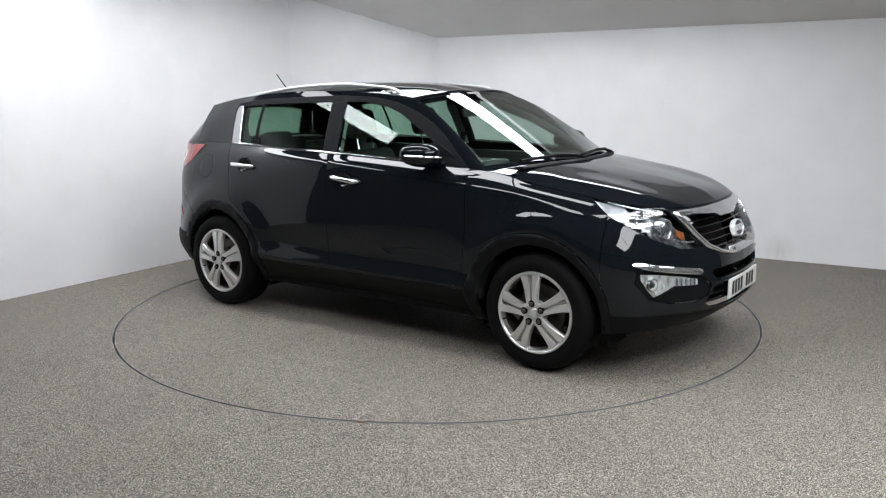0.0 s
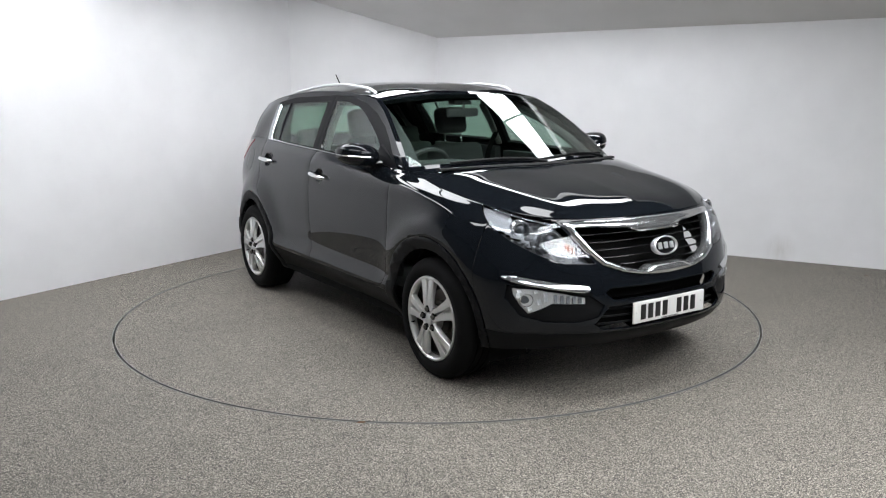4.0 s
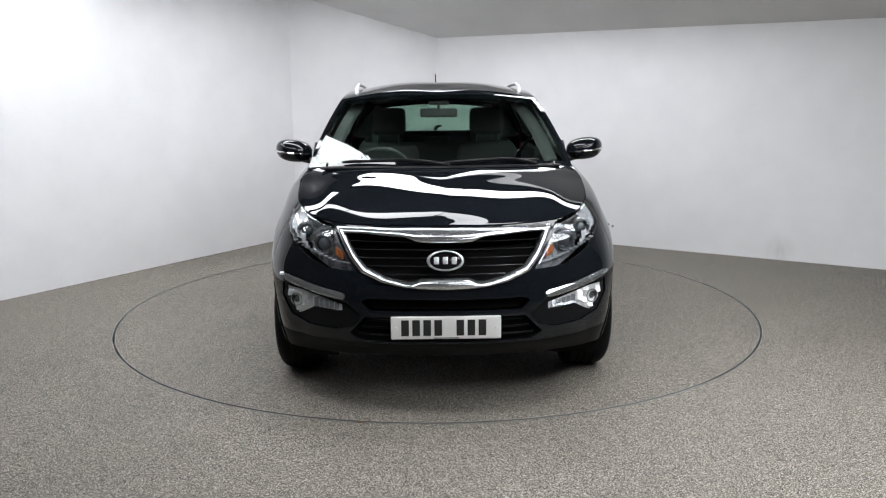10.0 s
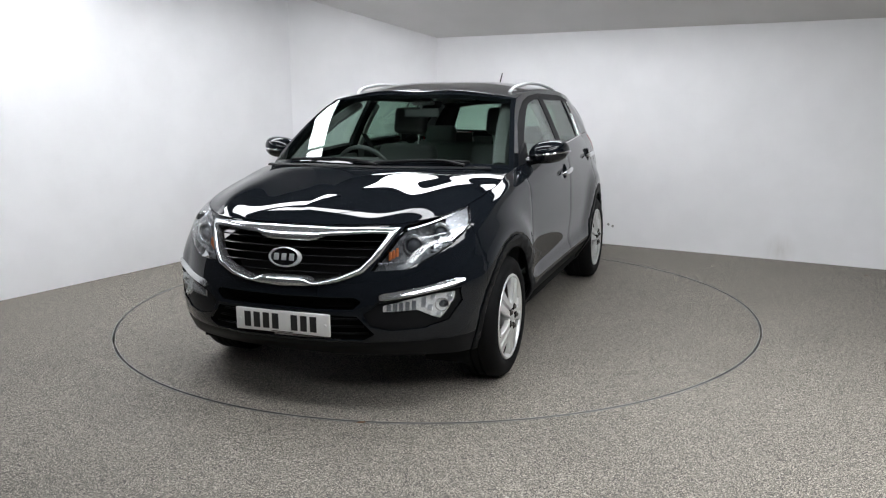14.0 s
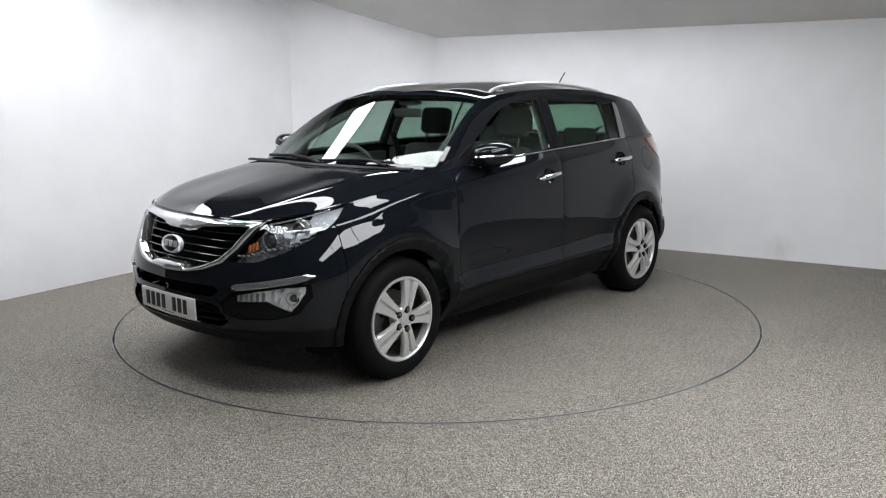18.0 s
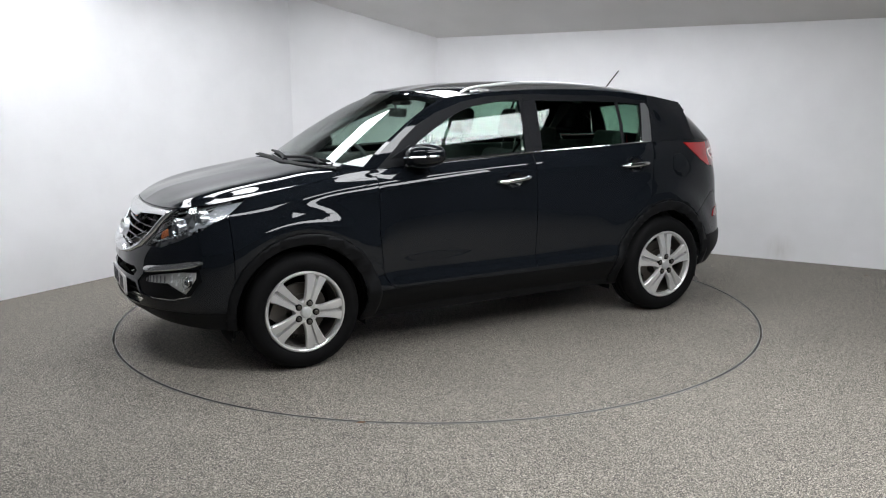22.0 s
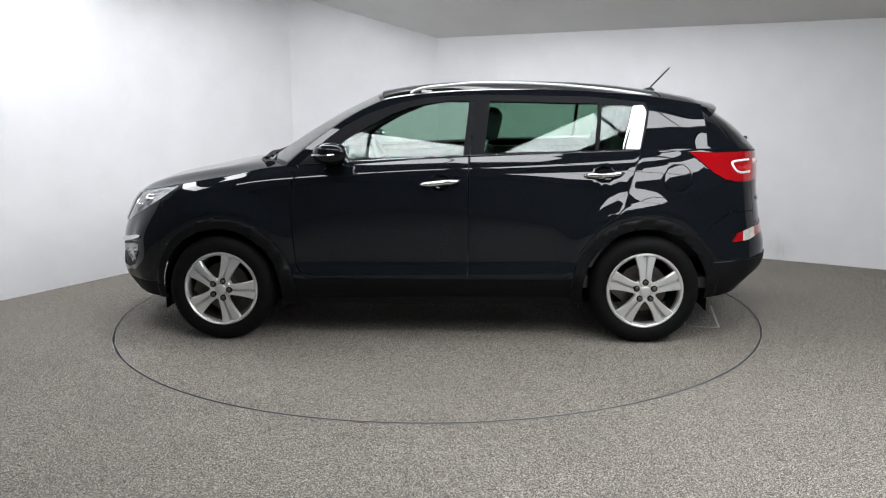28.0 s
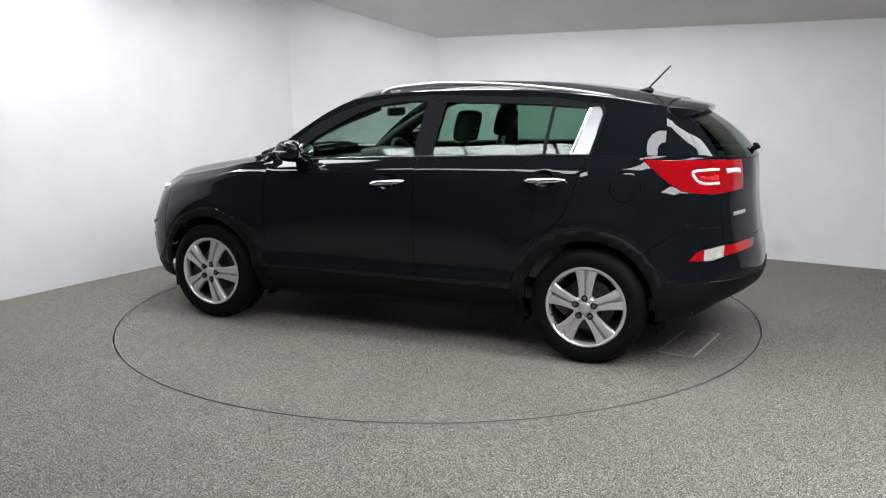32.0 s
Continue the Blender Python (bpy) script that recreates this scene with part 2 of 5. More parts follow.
TOP = 2.9
in_plane_wall("wall_left", PLAN[0], PLAN[1], 0, (TOP, TOP), WALL, "tall smooth white painted studio wall")
in_plane_wall("wall_back", PLAN[1], PLAN[2], 0, (TOP, TOP), WALL, "short white painted wall in the studio corner")
in_plane_wall("wall_right", PLAN[2], PLAN[3], 0, (TOP, TOP), WALL, "white painted studio wall with faint scuffs")
in_plane_wall("wall_side", PLAN[3], PLAN[4], 0, (TOP, TOP), BLACKWALL, "plain dark wall behind the filming position")
in_plane_wall("wall_front", PLAN[4], PLAN[5], 0, (TOP, TOP), BLACKWALL, "plain dark wall behind the filming position")
in_plane_wall("wall_end", PLAN[5], PLAN[0], 0, (TOP, TOP), BLACKWALL, "plain dark wall behind the filming position")

# flat upper ceiling, and the sloping one that comes down on the right-hand wall
bm = bmesh.new()
box(bm, (-6.6, -8.9, TOP), (6.9, 3.9, TOP + .1))
tagged(part("ceiling", bm, DARKCEIL, None, smooth=False), "plain dark upper ceiling over the lamps", "ceiling", kind="structure")
along = (Vector((*PLAN[3], 0)) - Vector((*PLAN[2], 0))).normalized()
away = Vector((along.y, -along.x, 0))
if away.y > 0:
    away = -away
SLOPE = 0.365
bm = bmesh.new()
a, b = Vector((*PLAN[2], 2.105)) - along * 3.2 - away * .05, Vector((*PLAN[3], 2.09)) + along * .3 - away * .05
rows = []
for s in (0, .3, .6, .9, 1.2):
    rise = Vector((0, 0, SLOPE * s)) + away * s
    rows.append([bm.verts.new(a.lerp(b, t / 12) + rise) for t in range(13)])
for r0, r1 in zip(rows, rows[1:]):
    for i in range(12):
        bm.faces.new((r0[i], r0[i + 1], r1[i + 1], r1[i]))
geom = bmesh.ops.extrude_face_region(bm, geom=bm.faces[:])
bmesh.ops.translate(bm, vec=(0, 0, .08), verts=[v for v in geom["geom"] if isinstance(v, bmesh.types.BMVert)])
tagged(part("ceiling_slope", bm, CEIL, None, smooth=False), "pale grey sloping ceiling above the right-hand wall", "ceiling", kind="structure")

# floor sheet with a round hole for the turntable
bm = bmesh.new()
N = 128
inner = [bm.verts.new((math.cos(2 * math.pi * k / N) * (DISC_R + .0005), math.sin(2 * math.pi * k / N) * (DISC_R + .0005), 0)) for k in range(N)]
outer = [bm.verts.new((math.cos(2 * math.pi * k / N) * 14, math.sin(2 * math.pi * k / N) * 14, 0)) for k in range(N)]
deep = [bm.verts.new((v.co.x, v.co.y, -.06)) for v in inner]
for k in range(N):
    j = (k + 1) % N
    bm.faces.new((inner[k], outer[k], outer[j], inner[j]))
    bm.faces.new((inner[k], inner[j], deep[j], deep[k]))
bm.faces.new(deep)
tagged(part("floor", bm, FLOOR, None, smooth=False), "beige-grey resin-bound gravel floor", "floor", kind="structure")

# turntable: the same gravel, edged with a thin steel rim
turntable = tagged(new("turntable"), "round turntable with a gravel top flush with the floor", "turntable")
bm = lathe([(0.0001, -.001), (DISC_R - .0168, -.001), (DISC_R - .0168, -.05), (0.0001, -.05)], 128, pose(0, 0, 0, 90))
bmesh.ops.reverse_faces(bm, faces=bm.faces)
top = part("deck", bm, FLOOR, turntable, smooth=False)
bm = lathe([(DISC_R - .0170, -.05), (DISC_R - .0170, .0015), (DISC_R - .0135, .0015), (DISC_R - .0135, -.05)], 160, pose(0, 0, 0, 90), closed=True)
part("rim", bm, METAL, turntable, "thin steel edge")
bm = lathe([(DISC_R + .0, -.05), (DISC_R + .0, .001), (DISC_R + .004, .001), (DISC_R + .004, -.05)], 160, pose(0, 0, 0, 90), closed=True)
tagged(part("floor_edge", bm, METAL, None), "thin steel ring edging the floor round the turntable", "edging", kind="structure")

# worn white lines painted on the turntable
WORN = textured(mat("worn_white_paint", (0.55, 0.54, 0.51), 0.8), "noise", 90, 0.2, 0.001, colors=((0.30, 0.28, 0.25), (0.62, 0.61, 0.58)))


def painted_line(p, q, w):
    a, b = Vector((*p, 0)), Vector((*q, 0))
    d = b - a
    bm = rounded_box((0, -w / 2, 0.0), (d.length, w / 2, .0014), .0005, 1, Matrix.Translation(a) @ pose(0, 0, 0, 0, 0, math.degrees(math.atan2(d.y, d.x))))
    part("painted_line", bm, WORN, turntable, "worn white painted line")


painted_line((-1.765, .0), (-1.69, .47), .012)
painted_line((-1.98, .0), (-1.895, .54), .014)
painted_line((-1.98, -.005), (-1.80, -.005), .007)
painted_line((-1.90, .56), (-1.68, .52), .007)

# rows of ceiling light panels, in line with the room's walls
LIGHT_Z = 2.72
ORIGIN = Vector((*PLAN[2], 0))


def light_panel(p, step, width, turn):
    """One panel, as long as its step along the row, in a dark frame."""
    lamp = tagged(new("ceiling_light"), "long white diffuser light panel hung under the ceiling", "ceiling light", "rows of ceiling lights")
    lamp.matrix_basis = Matrix.Translation((p.x, p.y, LIGHT_Z)) @ pose(0, 0, 0, 0, 0, turn)
    l, w = step - .03, width
    part("diffuser", rounded_box((-l / 2, -w / 2, -.03), (l / 2, w / 2, 0), .004), PANEL_LIGHT, lamp)
    bm = bmesh.new()
    for lo, hi in (((-l / 2 - .014, -w / 2 - .014, -.032), (-l / 2 - .002, w / 2 + .014, .05)), ((l / 2 + .002, -w / 2 - .014, -.032), (l / 2 + .014, w / 2 + .014, .05)), ((-l / 2, -w / 2 - .014, -.032), (l / 2, -w / 2 - .002, .05)), ((-l / 2, w / 2 + .002, -.032), (l / 2, w / 2 + .014, .05)), ((-l / 2, -w / 2, .01), (l / 2, w / 2, .05))):
        box(bm, lo, hi)
    part("frame", bm, DARK, lamp, smooth=False)


def light_row(s, u0, u1, width, pieces, across=False):
    """A row of panels at s metres from the right-hand wall, from u0 to u1 along it; across: the other way round."""
    step = (u1 - u0) / pieces
    for k in range(pieces):
        u = u0 + (k + .5) * step
        p = ORIGIN + (away * u + along * s if across else along * u + away * s)
        light_panel(p, step, width, math.degrees(math.atan2(along.y, along.x)) + (90 if across else 0))


def light_line(p, q, width, pieces):
    """A row of panels between two places on the plan."""
    a, b = Vector((*p, LIGHT_Z)), Vector((*q, LIGHT_Z))
    for k in range(pieces):
        light_panel(a.lerp(b, (k + .5) / pieces), (b - a).length / pieces, width, math.degrees(math.atan2(b.y - a.y, b.x - a.x)))


light_row(1.55, .1, 3.4, .42, 3)
light_row(3.8, .3, 3.4, .36, 3)
light_row(.02, 2.25, 4.3, .34, 2, True)
# unseen extra row on the right, added to brighten that side of the room
light_row(5.6, 3.3, 7.2, 1.0, 3, True)
light_line((.3, -2.97), (2.68, -1.34), .36, 3)
light_line((-2.5, -2.1), (-.15, -2.88), .36, 3)
light_line((-2.93, .75), (-2.86, -1.2), .30, 2)


# ---- the car's skin: a loft through lengthwise curves, cut into its panels ----
# Each curve runs round one side of the car, from the middle of the nose to the middle of the tail.
SILL = [(2.09, 0, .285), (2.07, .28, .285), (2.01, .52, .285), (1.91, .70, .28), (1.74, .82, .265), (1.3, .86, .22), (.75, .775, .215), (0, .765, .215), (-.75, .775, .215), (-1.3, .86, .24), (-1.80, .80, .29), (-1.98, .6, .345), (-2.06, .3, .365), (-2.08, 0, .365)]
SKIRT = [(2.19, 0, .38), (2.17, .28, .38), (2.09, .52, .38), (1.968, .695, .385), (1.785, .838, .385), (1.3, .915, .385), (.75, .91, .39), (0, .905, .39), (-.75, .91, .40), (-1.3, .915, .40), (-1.84, .83, .41), (-2.07, .62, .43), (-2.185, .3, .44), (-2.205, 0, .44)]
LOWER = [(2.19, 0, .52), (2.17, .28, .52), (2.095, .52, .52), (1.978, .697, .53), (1.798, .845, .54), (1.3, .925, .54), (.75, .894, .51), (0, .89, .51), (-.75, .896, .52), (-1.3, .925, .54), (-1.82, .825, .55), (-2.08, .63, .56), (-2.195, .3, .57), (-2.215, 0, .57)]
WAIST = [(2.17, 0, .66), (2.15, .28, .66), (2.07, .52, .67), (1.95, .697, .68), (1.775, .853, .69), (1.3, .912, .70), (.75, .907, .70), (0, .905, .70), (-.75, .905, .71), (-1.3, .902, .71), (-1.80, .81, .71), (-2.035, .645, .71), (-2.165, .3, .71), (-2.185, 0, .71)]
CREASE = [(2.10, 0, .80), (2.08, .28, .80), (2.012, .505, .81), (1.897, .692, .83), (1.672, .837, .86), (1.3, .884, .89), (.78, .898, .92), (0, .902, .93), (-.75, .889, .94), (-1.3, .866, .95), (-1.79, .80, .94), (-2.01, .64, .92), (-2.135, .3, .92), (-2.16, 0, .92)]
SHOULDER = [(2.06, 0, .865), (2.04, .28, .87), (1.97, .51, .875), (1.848, .685, .89), (1.634, .804, .93), (1.27, .862, .985), (.84, .872, 1.035), (0, .882, 1.075), (-.75, .857, 1.09), (-1.3, .818, 1.10), (-1.745, .766, 1.09), (-2.0, .62, 1.06), (-2.13, .3, 1.05), (-2.15, 0, 1.05)]
BELT = [(2.02, 0, .912), (2.0, .28, .916), (1.935, .50, .92), (1.78, .675, .945), (1.57, .76, .985), (1.25, .80, 1.04), (.90, .80, 1.10), (0, .822, 1.15), (-.75, .80, 1.175), (-1.28, .762, 1.19), (-1.70, .732, 1.19), (-1.98, .607, 1.175), (-2.115, .3, 1.16), (-2.145, 0, 1.155)]
COWL = [(1.13, 0, 1.117), (1.10, .3, 1.122), (1.03, .6, 1.118), (.90, .80, 1.10)]
BONNET_MID = [(2.02, 0, .912), (1.90, 0, .974), (1.72, 0, 1.016), (1.45, 0, 1.064), (1.13, 0, 1.117)]
HEADER = [(.36, 0, 1.545), (.345, .3, 1.538), (.29, .643, 1.50)]
A_POST = [(.90, .80, 1.10), (.78, .771, 1.205), (.62, .727, 1.322), (.45, .681, 1.428), (.29, .643, 1.50)]
CANT = [(.29, .643, 1.50), (.06, .637, 1.53), (-.3, .627, 1.552), (-.8, .616, 1.55), (-1.3, .606, 1.514), (-1.68, .585, 1.455)]
ROOF_MID = [(.36, 0, 1.545), (.22, 0, 1.572), (.06, 0, 1.594), (-.15, 0, 1.608), (-.5, 0, 1.614), (-1.0, 0, 1.594), (-1.45, 0, 1.536), (-1.68, 0, 1.492)]
ROOF_END = [(-1.68, 0, 1.492), (-1.68, .3, 1.483), (-1.68, .585, 1.455)]
D_POST = [(-1.70, .732, 1.19), (-1.695, .668, 1.33), (-1.68, .585, 1.455)]
TAIL_MID = [(-2.145, 0, 1.155), (-2.02, 0, 1.285), (-1.865, 0, 1.40), (-1.68, 0, 1.492)]

FINE = 10
belt = spline(BELT, FINE)


def span(a, b):
    return belt[int(a * FINE):int(b * FINE) + 1]


def grid_bm(rows):
    bm = bmesh.new()
    vs = [[bm.verts.new(p) for p in row] for row in rows]
    for a, b in zip(vs, vs[1:]):
        for i in range(len(a) - 1):
            bm.faces.new((a[i], b[i], b[i + 1], a[i + 1]))
    bmesh.ops.remove_doubles(bm, verts=bm.verts, dist=1e-4)
    bmesh.ops.dissolve_degenerate(bm, edges=bm.edges, dist=1e-5)
    return bm


def coons(c0, c1, d0, d1, nu, nv, bulge=None):
    """A patch between four curves: c0, c1 across (at the start and the end), d0, d1 along."""
    rows = []
    for i in range(nu + 1):
        u = i / nu
        row = []
        for j in range(nv + 1):
            v = j / nv
            p = at(c0, v) * (1 - u) + at(c1, v) * u + at(d0, u) * (1 - v) + at(d1, u) * v
            p = p - (c0[0] * (1 - u) * (1 - v) + c0[-1] * (1 - u) * v + c1[0] * u * (1 - v) + c1[-1] * u * v)
            row.append(p + Vector(bulge(u, v)) if bulge else p)
        rows.append(row)
    return grid_bm(rows)


def lower_bm():
    curves = [spline(c, FINE) for c in (SILL, SKIRT, LOWER, WAIST, CREASE, SHOULDER, BELT)]
    cols = [spline([c[i] for c in curves], 7) for i in range(len(curves[0]))]
    bm = grid_bm([list(r) for r in zip(*cols)])
    bm.normal_update()
    if sum(f.normal.y for f in bm.faces if abs(f.calc_center_median().x) < 1) < 0:
        bmesh.ops.reverse_faces(bm, faces=bm.faces[:])
    return bm


def cut(bm, poly, axis, keep, closed=True):
    """Cuts the skin along a polygon, seen from the side (axis 1) or from the ends (axis 0)."""
    a, b = (0, 2) if axis == 1 else (1, 2)
    n = len(poly)
    for i in range(n if closed else n - 1):
        p, q = poly[i], poly[(i + 1) % n]
        lo = (min(p[0], q[0]) - 0.002, min(p[1], q[1]) - 0.002)
        hi = (max(p[0], q[0]) + 0.002, max(p[1], q[1]) + 0.002)
        faces = []
        for f in bm.faces:
            xs = [v.co[a] for v in f.verts]
            zs = [v.co[b] for v in f.verts]
            if max(xs) > lo[0] and min(xs) < hi[0] and max(zs) > lo[1] and min(zs) < hi[1] and keep(f.calc_center_median()):
                faces.append(f)
        if not faces:
            continue
        geom = list({e for f in faces for e in f.edges}) + list({v for f in faces for v in f.verts}) + faces
        co, no = [0, 0, 0], [0, 0, 0]
        co[a], co[b] = p
        no[a], no[b] = q[1] - p[1], p[0] - q[0]
        bmesh.ops.bisect_plane(bm, geom=geom, dist=2e-4, plane_co=co, plane_no=no)


def inside(poly, x, z):
    hit = False
    for (x1, z1), (x2, z2) in zip(poly, poly[1:] + poly[:1]):
        if (z1 > z) != (z2 > z) and x < (x2 - x1) * (z - z1) / (z2 - z1) + x1:
            hit = not hit
    return hit


def ring(cx, cz, r, n=40):
    return [(cx + r * math.cos(2 * math.pi * k / n), cz + r * math.sin(2 * math.pi * k / n)) for k in range(n)]


def panel(name, faces, material, parent, label="", whole=False, gap=0.0021, thick=0.012, drop=0.0005, lift=0.0, tilt=0.08, face=None, upright=1.0):
    """A panel of the skin with its own thickness and rounded edges; whole: mirrored over the middle into one mesh."""
    faces = list(faces)
    if not faces:
        print("EMPTY PANEL", name)
        return None
    idx, P, N = {}, [], []
    for f in faces:
        for v in f.verts:
            if v not in idx:
                idx[v] = len(P)
                n = face(v.co) if face else v.normal.copy()
                n.z *= upright
                n.normalize()
                if abs(v.co.y) < 1e-4:
                    n.y = 0
                    n.normalize()
                P.append(v.co.copy() + n * lift)
                N.append(n)
    use = {}
    for f in faces:
        for lp in f.loops:
            use.setdefault(lp.edge, []).append((lp, f))
    rim, push = [], {}
    for e, ls in use.items():
        if len(ls) > 1 or (whole and all(abs(v.co.y) < 1e-4 for v in e.verts)):
            continue
        lp, f = ls[0]
        v, w = lp.vert, lp.link_loop_next.vert
        rim.append((idx[v], idx[w]))
        inw = f.normal.cross(w.co - v.co)
        if inw.length > 0:
            inw.normalize()
            for i in (idx[v], idx[w]):
                push[i] = push.get(i, Vector()) + inw
    for i, d in push.items():
        if d.length > 1e-6:
            d.normalize()
            P[i] = P[i] + d * gap - N[i] * drop
            N[i] = (N[i] - d * tilt).normalized()
    polys = [[idx[v] for v in f.verts] for f in faces]
    n0 = len(P)
    verts = P + [p - n * thick for p, n in zip(P, N)]
    allp = polys + [[i + n0 for i in reversed(q)] for q in polys] + [[b, a, a + n0, b + n0] for a, b in rim]
    normals = []
    for q in polys:
        normals += [N[i] for i in q]
    for q in polys:
        normals += [-N[i] for i in reversed(q)]
    for a, b in rim:
        n = (verts[a] - verts[b]).cross(verts[a + n0] - verts[b])
        n = n.normalized() if n.length else N[a]
        normals += [n] * 4
    if whole:
        k = len(verts)
        verts = verts + [Vector((p.x, -p.y, p.z)) for p in verts]
        base = 0
        more, mn = [], []
        for q in allp:
            more.append([i + k for i in reversed(q)])
            mn += [Vector((n.x, -n.y, n.z)) for n in reversed(normals[base:base + len(q)])]
            base += len(q)
        allp, normals = allp + more, normals + mn
    me = bpy.data.meshes.new(name)
    me.from_pydata([tuple(p) for p in verts], [], allp)
    me.polygons.foreach_set("use_smooth", [True] * len(me.polygons))
    me.materials.append(material)
    me.normals_split_custom_set([tuple(n) for n in normals])
    ob = new(name, me)
    ob.parent = parent
    return tagged(ob, label)


def side_pair(name, faces, material, parent, label="", **kw):
    """A panel on the car's left side and its mirror image on the right."""
    ob = panel(name, faces, material, parent, label, **kw)
    if ob is None:
        return None
    me = bpy.data.meshes.new(name)
    src = ob.data
    P = [(v.co.x, -v.co.y, v.co.z) for v in src.vertices]
    me.from_pydata(P, [], [list(reversed(p.vertices)) for p in src.polygons])
    me.polygons.foreach_set("use_smooth", [True] * len(me.polygons))
    me.materials.append(material)
    cn = [c.vector.copy() for c in src.corner_normals]
    out = []
    for p in src.polygons:
        ls = [cn[i] for i in p.loop_indices]
        out += [(n.x, -n.y, n.z) for n in reversed(ls)]
    me.normals_split_custom_set(out)
    twin = new(name, me)
    twin.parent = parent
    tagged(twin, label)
    return ob, twin


car = tagged(new("car"), "glossy black five-door sport utility car with silver alloy wheels", "car")
car.location = (-0.0096, 0.015, 0)

WHEEL_Z, FRONT_X, REAR_X = 0.335, 1.32, -1.32
ARCH_IN = {s: ring(x, WHEEL_Z + .005, 0.378) for s, x in (("f", FRONT_X), ("r", REAR_X))}
ARCH_OUT = {s: ring(x - (.02 if s == "f" else 0), WHEEL_Z, 0.449) for s, x in (("f", FRONT_X), ("r", REAR_X))}
FRONT_DOOR = [(.845, 1.06), (.855, .74), (.835, .50), (.80, .435), (.76, .41), (-.235, .405), (-.24, 1.06), (-.262, 1.3), (-.28, 1.526), (0, 1.513), (.183, 1.482), (.375, 1.42), (.529, 1.345), (.627, 1.274), (.70, 1.21), (.80, 1.125), (.84, 1.09)]
REAR_DOOR = [(-.235, .405), (-.80, .405), (-.87, .44), (-.92, .58), (-1.02, .71), (-1.13, .79), (-1.18, .85), (-1.245, 1.06), (-1.292, 1.182), (-1.335, 1.33), (-1.352, 1.42), (-1.33, 1.47), (-1.0, 1.508), (-.28, 1.526), (-.262, 1.3), (-.24, 1.06)]
FRONT_PANE = [(.56, 1.142), (-.205, 1.168), (-.24, 1.486), (-.08, 1.485), (.114, 1.454), (.231, 1.414), (.369, 1.344), (.505, 1.268), (.59, 1.205)]
REAR_PANE = [(-.335, 1.175), (-1.185, 1.188), (-1.262, 1.445), (-1.0, 1.466), (-.37, 1.483)]
D_TRIM = [(-1.185, 1.188), (-1.284, 1.186), (-1.312, 1.30), (-1.332, 1.40), (-1.328, 1.432), (-1.305, 1.452), (-1.262, 1.445)]
LAMP_IN = [(.42, .70), (.464, .76), (.508, .83), (.545, .905), (.95, 1.1), (.95, .70)]
LAMP_SIDE = [(1.575, .99), (1.70, .902), (1.82, .832), (1.92, .775), (2.02, .722), (2.2, .70), (2.2, 1.0), (1.575, 1.04)]
GRILLE = [(0, .655), (.14, .65), (.20, .655), (.295, .68), (.39, .72), (.445, .78), (.48, .84), (.498, .89), (0, .89)]
INTAKE = [(0, .535), (.36, .535), (.40, .57), (.37, .588), (0, .585)]
LOWER_INTAKE = [(0, .385), (.40, .385), (.46, .415), (.38, .50), (0, .51)]
FOG = [(.505, .522), (.56, .522), (.64, .528), (.70, .489), (.735, .47), (.765, .51), (.795, .57), (.79, .602), (.70, .592), (.60, .575), (.505, .552)]
TAIL = [(-1.585, 1.172), (-1.66, 1.105), (-1.73, 1.047), (-1.80, 1.008), (-1.87, .99), (-1.95, .983), (-2.20, 1.0), (-2.20, 1.155), (-1.95, 1.168), (-1.75, 1.166)]
REFLECTOR = [(-1.86, .622), (-1.90, .675), (-2.02, .70), (-2.16, .705), (-2.16, .655), (-2.06, .645), (-1.97, .624)]
POCKET = [(.44, .455), (.53, .432), (.67, .435), (.765, .465), (.815, .55), (.81, .615), (.70, .603), (.58, .582), (.475, .56), (.41, .51)]

skin = lower_bm()
left_side = lambda c: c.y > 0.55
nose = lambda c: c.x > 1.4
for s in "fr":
    cut(skin, ARCH_IN[s], 1, left_side)
    cut(skin, ARCH_OUT[s], 1, left_side)
cut(skin, FRONT_DOOR[:7] + [(-.235, 1.5)], 1, lambda c: left_side(c) and c.x > -.4, False)
cut(skin, [(-.235, .405), (-.24, 1.06), (-.25, 1.2)], 1, left_side, False)
cut(skin, REAR_DOOR[:9], 1, left_side, False)
cut(skin, LAMP_IN[:4], 0, nose, False)
cut(skin, LAMP_SIDE[:6], 1, lambda c: c.x > 1.4 and c.y > .4, False)
for poly in (GRILLE, INTAKE, LOWER_INTAKE, POCKET, FOG):
    cut(skin, poly, 0, nose)
for poly in (TAIL, REFLECTOR):
    cut(skin, poly, 1, lambda c: c.x < -1.5)
LAMP_EDGES = (-1.935, -2.03)
for x in LAMP_EDGES:
    cut(skin, [(x, .56), (x, .72)], 1, lambda c: c.x < -1.5, False)
CLAD_F, CLAD_S, CLAD_R = .37, .405, .505
cut(skin, [(2.4, CLAD_F), (1.5, CLAD_F)], 1, lambda c: c.x > 1.5, False)
cut(skin, [(1.5, CLAD_S), (-1.5, CLAD_S)], 1, lambda c: abs(c.x) < 1.5, False)
cut(skin, [(-1.5, CLAD_R), (-2.4, CLAD_R)], 1, lambda c: c.x < -1.5, False)
cut(skin, [(1.70, .45), (1.70, .95)], 1, lambda c: left_side(c) and c.x > 1.4, False)
cut(skin, [(-1.6, .655), (-1.80, .775), (-1.92, .80), (-2.3, .80)], 1, lambda c: c.x < -1.5, False)
cut(skin, [(.655, 1.19), (.655, .72), (0, .72)], 0, lambda c: c.x < -1.5, False)
DISHES = [(-.068, 1.0), (-1.06, 1.045)]
